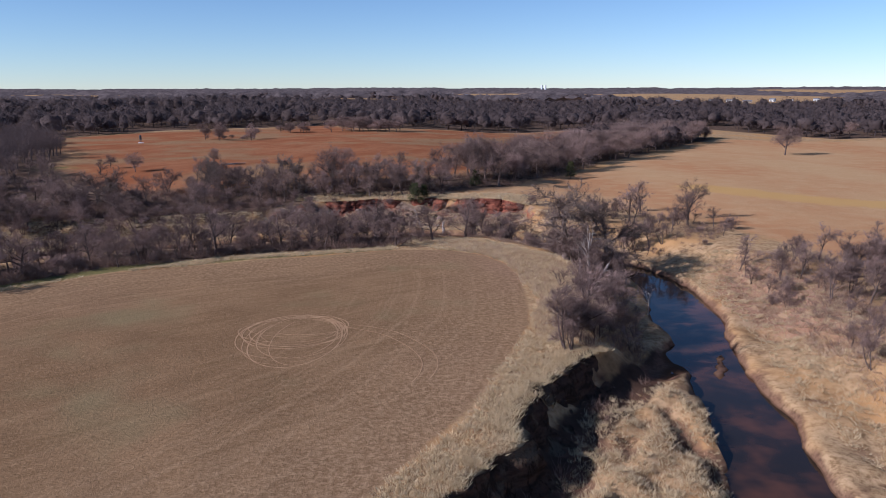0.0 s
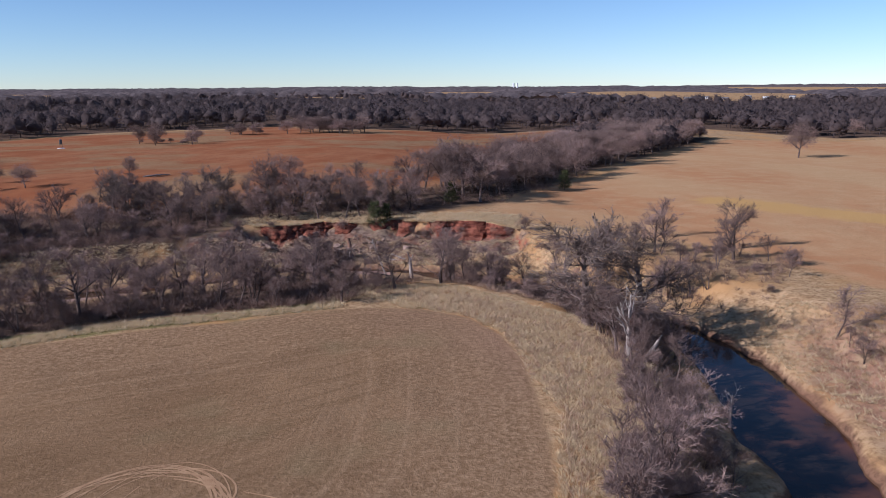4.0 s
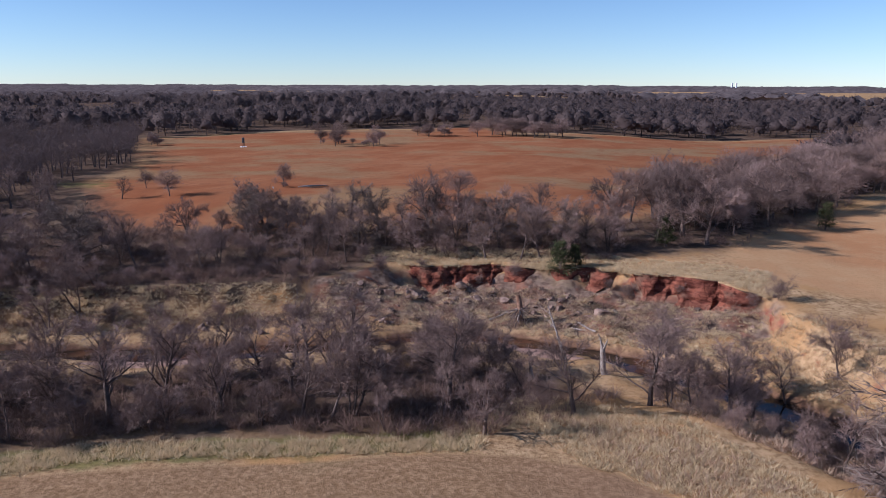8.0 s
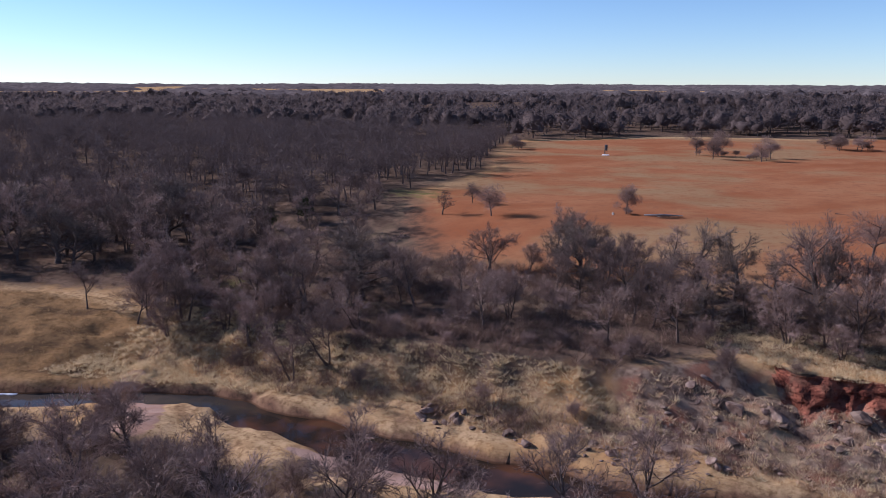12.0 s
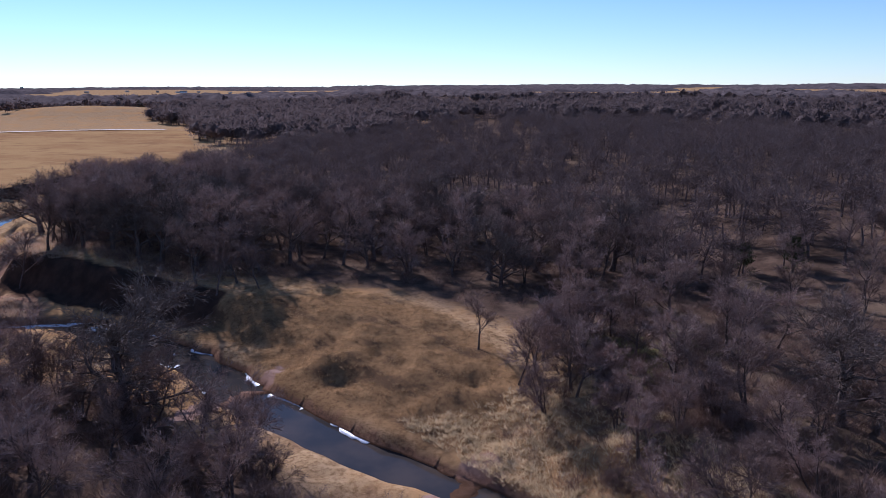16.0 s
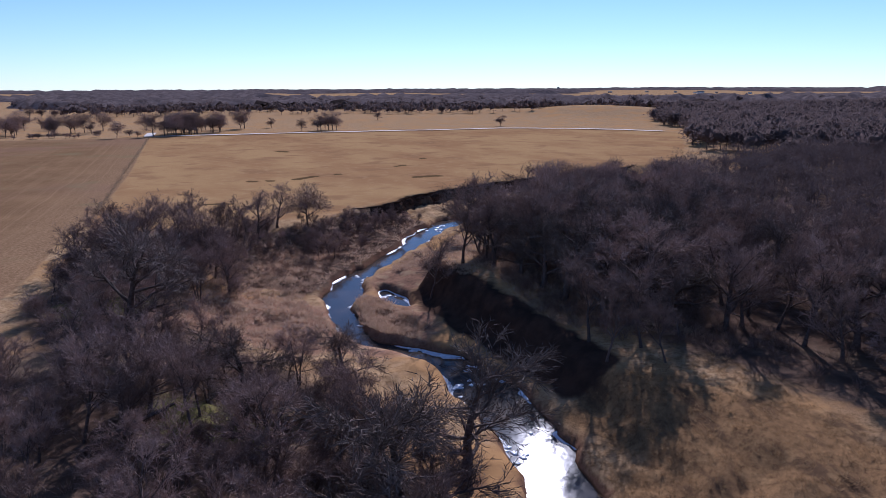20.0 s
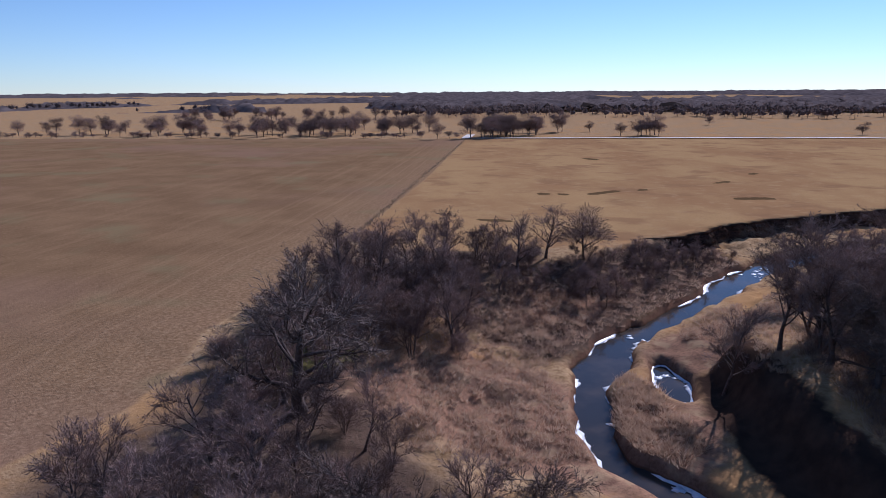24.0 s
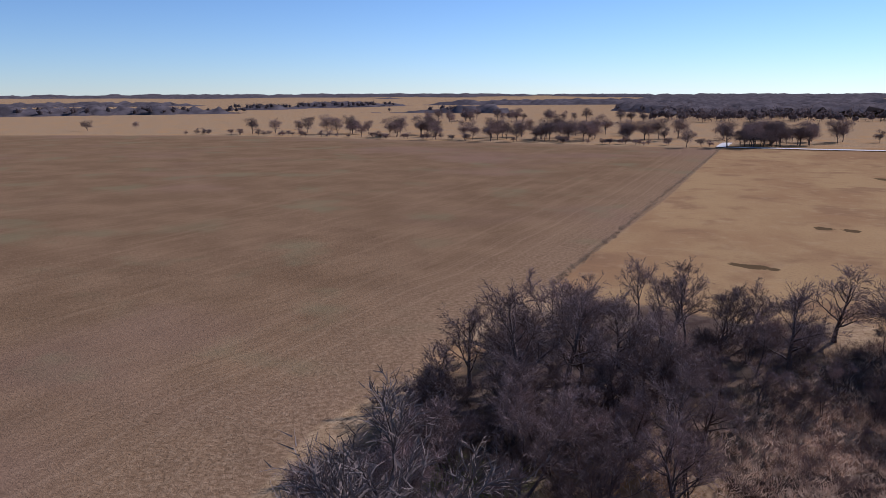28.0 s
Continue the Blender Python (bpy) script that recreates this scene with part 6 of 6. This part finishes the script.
def bank_face(name, line, mat, label, jag=0.5, ends=5.0, talus=1.2, crumbs=None, lean=0.22, lip=""):
    """The eroded face of a bank below a lip of sod, with a skirt of fallen earth."""
    pts = []
    for (ax, ay, ak), (bx, by, bk) in zip(line, line[1:]):
        k = max(1, int(math.hypot(bx - ax, by - ay) / 0.3))
        pts += [(ax + (bx - ax) * j / k, ay + (by - ay) * j / k, ak + (bk - ak) * j / k) for j in range(k)]
    p = np.array(pts)
    d = np.gradient(p[:, :2], axis=0)
    for _ in range(3):
        d[1:-1] = (d[:-2] + d[1:-1] + d[2:]) / 3
    d /= np.hypot(d[:, 0], d[:, 1])[:, None]
    nrm = np.column_stack([-d[:, 1], d[:, 0]])
    probe = p[len(p) // 2, :2] + nrm[len(p) // 2] * 2
    if not inside(probe[:1], probe[1:], VALLEY)[0]:
        nrm = -nrm
    ox, oy = wander_of(p[:, 0], p[:, 1])
    ox, oy = wander_of(p[:, 0] - ox, p[:, 1] - oy)
    q = p[:, :2] - np.column_stack([ox, oy])
    n = len(p)
    s = np.arange(n) * 0.3
    taper = ease(0, ends, np.minimum(s, s[-1] - s))
    out = 0.62 * p[:, 2] + 0.35 + 0.45 * rough(s, s * 0 + 4, 2.4, 66) + 0.22 * rough(s, s * 0 + 4, 0.8, 67)
    ztop = land(q[:, 0] - nrm[:, 0] * 1.2, q[:, 1] - nrm[:, 1] * 1.2) - 0.35 * ease(0.3, 0.8, rough(s, s * 0 + 6, 3.5, 68))
    foot = out + 1.0 + talus
    zbot = land(q[:, 0] + nrm[:, 0] * foot, q[:, 1] + nrm[:, 1] * foot) - 0.25
    zbot = np.minimum(zbot, ztop - 0.3)
    high = (ztop - zbot) * taper + 0.25
    rows, skirt = 11, 5
    vs = []
    for j in range(rows + skirt + 2):
        if j == 0:
            off, z = np.full(n, -0.9), ztop + 0.03
        elif j <= rows + 1:
            f = (j - 1) / rows
            flute = jag * (rough(s, np.full(n, f * 2.0), 1.1, 63) * 0.5 + rough(s, np.full(n, f * 3.0), 0.45, 64) * 0.3 + 0.35 * np.abs(rough(s, np.full(n, 2.0), 0.9, 70))) * min(1, f * 4)
            ledge = 0.3 * math.floor(f * 3.2) / 3
            off = out + high * lean * f + flute + ledge - 0.35 * math.exp(-((f - 0.14) / 0.1) ** 2)
            z = ztop + 0.05 - high * 0.72 * f
            last, zlast = off, z
        else:
            f = (j - rows - 1) / skirt
            off = last + (foot - out) * 0.9 * f + 0.25 * rough(s, np.full(n, f * 2 + 5), 0.8, 71)
            z = zlast - (zlast - (ztop - high)) * (f ** 0.8) + 0.16 * rough(s, np.full(n, f * 2 + 9), 0.7, 72) * (1 - f)
        off = -0.9 + (off + 0.9) * np.maximum(taper, 0.02)
        vs.append(np.column_stack([q[:, 0] + nrm[:, 0] * off, q[:, 1] + nrm[:, 1] * off, z]))
    j, i = [g.ravel() for g in np.meshgrid(np.arange(rows + skirt + 1), np.arange(n - 1), indexing="ij")]
    quads = np.column_stack([j * n + i, j * n + i + 1, (j + 1) * n + i + 1, (j + 1) * n + i])
    mid = n // 2
    if d[mid, 0] * nrm[mid, 1] - d[mid, 1] * nrm[mid, 0] < 0:
        quads = quads[:, ::-1]
    me = mesh_of(name, np.vstack(vs), quads, mat)
    me.materials.append(EARTH)
    for key in ("in_mown", "in_pasture", "in_red", "in_east", "in_woods", "rubble"):
        grown = 50.0 if key == lip else -50.0
        me.attributes.new(key, "FLOAT", "POINT").data.foreach_set("value", np.full(len(me.vertices), grown, np.float32))
    me.materials.append(crumbs or mat)
    me.polygons.foreach_set("material_index", np.where(j == 0, 1, np.where(j > rows, 2, 0)).astype(np.int32))
    tagged(new(name, me), label, "bank", kind="structure")


RED_TALUS = face_material("red_clay_rubble", (0.17, 0.062, 0.04), (0.30, 0.135, 0.085), (0.27, 0.19, 0.125))
CLIFF = "crumbling red clay cliff under a lip of dry grass"
bank_face("cliff_east", NORTH_TOP[11:15], RED_FACE, CLIFF, 1.3, 3.0, 2.2, RED_TALUS)
bank_face("cliff_middle", NORTH_TOP[14:18], RED_FACE, CLIFF, 0.7, 1.2, 1.6, RED_TALUS)
bank_face("cliff_west", NORTH_TOP[17:21], RED_FACE, CLIFF, 1.3, 3, 1.8, RED_TALUS)
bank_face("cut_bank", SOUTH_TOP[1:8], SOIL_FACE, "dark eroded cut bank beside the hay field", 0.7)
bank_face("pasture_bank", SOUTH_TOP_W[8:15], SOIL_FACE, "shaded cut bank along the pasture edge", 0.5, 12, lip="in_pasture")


def lip_grass(line, count):
    """Places along the lip of a bank, and the height of the ground behind it."""
    got, high = [], []
    run = [math.hypot(b[0] - a[0], b[1] - a[1]) for a, b in zip(line, line[1:])]
    for (ax, ay, ak), (bx, by, bk), share in zip(line, line[1:], run):
        ux, uy = (bx - ax) / share, (by - ay) / share
        side = 1 if inside(np.array([(ax + bx) / 2 - uy * 2]), np.array([(ay + by) / 2 + ux * 2]), VALLEY)[0] else -1
        n = int(count * share / sum(run))
        f, off = rng.uniform(0, 1, n), rng.uniform(-1.0, 1.3, n)
        x, y = ax + (bx - ax) * f, ay + (by - ay) * f
        ox, oy = wander_of(x, y)
        x, y = x - ox, y - oy
        high.append(land(x + uy * side * 1.2, y - ux * side * 1.2) - 0.1)
        got.append(np.column_stack([x - uy * side * off, y + ux * side * off]))
    return np.vstack(got), np.concatenate(high)


for line, count in ((SOUTH_TOP[1:8], 2400), (NORTH_TOP[11:21], 1100)):
    at, high = lip_grass(line, count)
    tagged(strew("lip_grass", TUFTS, at, rng.uniform(0.5, 1.1, len(at)), rng, STRAW, 0.2, level=high), "dry grass hanging over the lip of the bank", "grass", kind="stuff")


# ---- far buildings and fixtures ----
def box(name, x0, x1, y0, y1, z0, z1, mat, parent, label=""):
    bm = bmesh.new()
    bmesh.ops.create_cube(bm, size=1)
    for v in bm.verts:
        v.co = ((x0 + x1) / 2 + v.co.x * (x1 - x0), (y0 + y1) / 2 + v.co.y * (y1 - y0), (z0 + z1) / 2 + v.co.z * (z1 - z0))
    return part(name, bm_mesh(name, bm, mat), parent, label)


GLASS = plain_material("dark_window", (0.03, 0.035, 0.04), (0.05, 0.055, 0.06), 1, 0.1, 0.5, 0)
TAN = plain_material("tan_siding", (0.42, 0.34, 0.26), (0.52, 0.44, 0.35), 2)


def house(name, heading, dist, length, width, eave, wall, roof, label):
    a = radians(heading)
    x, y = -20 - dist * math.sin(a), 60 + dist * math.cos(a)
    z = height_at(x, y)
    root = tagged(new(name), label, "building", "distant buildings")
    root.matrix_basis = pose(x, y, z, 0, 0, heading + rng.uniform(-30, 30))
    box("wall", -length / 2, length / 2, -width / 2, width / 2, -1, eave, wall, root)
    bm = bmesh.new()
    o = 0.5
    pts = [bm.verts.new(p) for p in ((-length / 2 - o, -width / 2 - o, eave), (length / 2 + o, -width / 2 - o, eave), (length / 2 + o, width / 2 + o, eave), (-length / 2 - o, width / 2 + o, eave), (-length / 2 - o, 0, eave + width * 0.3), (length / 2 + o, 0, eave + width * 0.3))]
    for f in ((0, 1, 5, 4), (2, 3, 4, 5), (0, 4, 3), (1, 2, 5), (3, 2, 1, 0)):
        bm.faces.new([pts[k] for k in f])
    part("roof", bm_mesh("roof", bm, roof), root)
    for k in range(3):
        cx = length * (-0.3 + 0.3 * k)
        low = 0.9 if k != 1 else 0
        opening = box("window" if k != 1 else "door", cx - 0.6, cx + 0.6, -width / 2 - 0.05, -width / 2 + 0.02, low, 2.1, TAN, root)
        box("pane" if k != 1 else "panel", cx - 0.5, cx + 0.5, -width / 2 - 0.07, -width / 2 - 0.03, low + 0.1, 2.0, GLASS, opening)


HOUSE = "small white house among fields on the horizon"
for h, d in ((-16.4, 1120), (-18.9, 1150), (-20, 1180), (-21.3, 1210), (-22.4, 1260), (-23.7, 1190), (-25.2, 1300), (-26.4, 1240), (-28, 1320), (-12, 1500), (-9.8, 1700), (-0.3, 1860), (0.6, 1900), (-1.2, 1950), (-2.4, 1920), (5.6, 1800), (4.4, 1860), (6.6, 1920), (9, 1800), (14, 1700), (21, 1900),
              (49.7, 1700), (51, 1750), (65.8, 1550), (66.6, 1570), (71.5, 1500), (73, 1530), (75, 1600), (95, 2300), (97.2, 2350), (98.6, 2320), (100, 2400), (102, 2450), (104.5, 2350)):
    house("house", h, d, rng.uniform(7, 13), rng.uniform(5.5, 8), rng.uniform(2.4, 3.2), PALE if rng.random() < 0.5 else TAN, ROOF if rng.random() < 0.85 else PALE, HOUSE)
for h, d in ((-17.4, 1130), (70.9, 1480), (98.2, 2280), (51.6, 1720)):
    house("barn", h, d, 18, 10, 4, PALE, ROOF, "long white metal barn on far farmland")


def cylinder(name, r, z0, z1, mat, parent, x=0.0, y=0.0, sides=20, top=1.0):
    bm = bmesh.new()
    bmesh.ops.create_cone(bm, cap_ends=True, segments=sides, radius1=r, radius2=r * top, depth=z1 - z0)
    bmesh.ops.translate(bm, verts=bm.verts, vec=(x, y, (z0 + z1) / 2))
    return part(name, bm_mesh(name, bm, mat), parent)


for dx in (0, 12):
    tank = tagged(new("standpipe_tank"), "tall white cylindrical water tank on the horizon", "tank", "water tanks")
    x, y = 330 + dx, 2560
    tank.matrix_basis = pose(x, y, height_at(x, y))
    cylinder("shell", 3.2, -1, 24, PALE, tank)
    cylinder("roof", 3.4, 24, 25.4, PALE, tank, top=0.2)
mast = tagged(new("grain_elevator"), "grey concrete grain elevator on the skyline", "elevator")
x, y = -20 - 3700 * math.sin(radians(108.9)), 60 + 3700 * math.cos(radians(108.9))
mast.matrix_basis = pose(x, y, height_at(x, y))
for k in range(3):
    cylinder("silo", 4, -1, 13, ROOF, mast, k * 7.5 - 7.5)
box("headhouse", -5, 5, -4, 4, 13, 18, ROOF, mast)

feeder = tagged(new("game_feeder"), "dark barrel feeder on three legs in the red field", "feeder")
x, y = -121.1, 302.2
feeder.matrix_basis = pose(x, y, height_at(x, y))
cylinder("barrel", 0.45, 1.4, 2.9, STEEL, feeder)
cylinder("lid", 0.5, 2.9, 3.1, STEEL, feeder, top=0.6)
for k in range(3):
    cylinder("leg", 0.06, -0.1, 1.9, STEEL, feeder, 0.42 * math.cos(k * 2.094), 0.42 * math.sin(k * 2.094), 8)
cylinder("pad", 1.2, -0.1, 0.12, PALE, feeder)
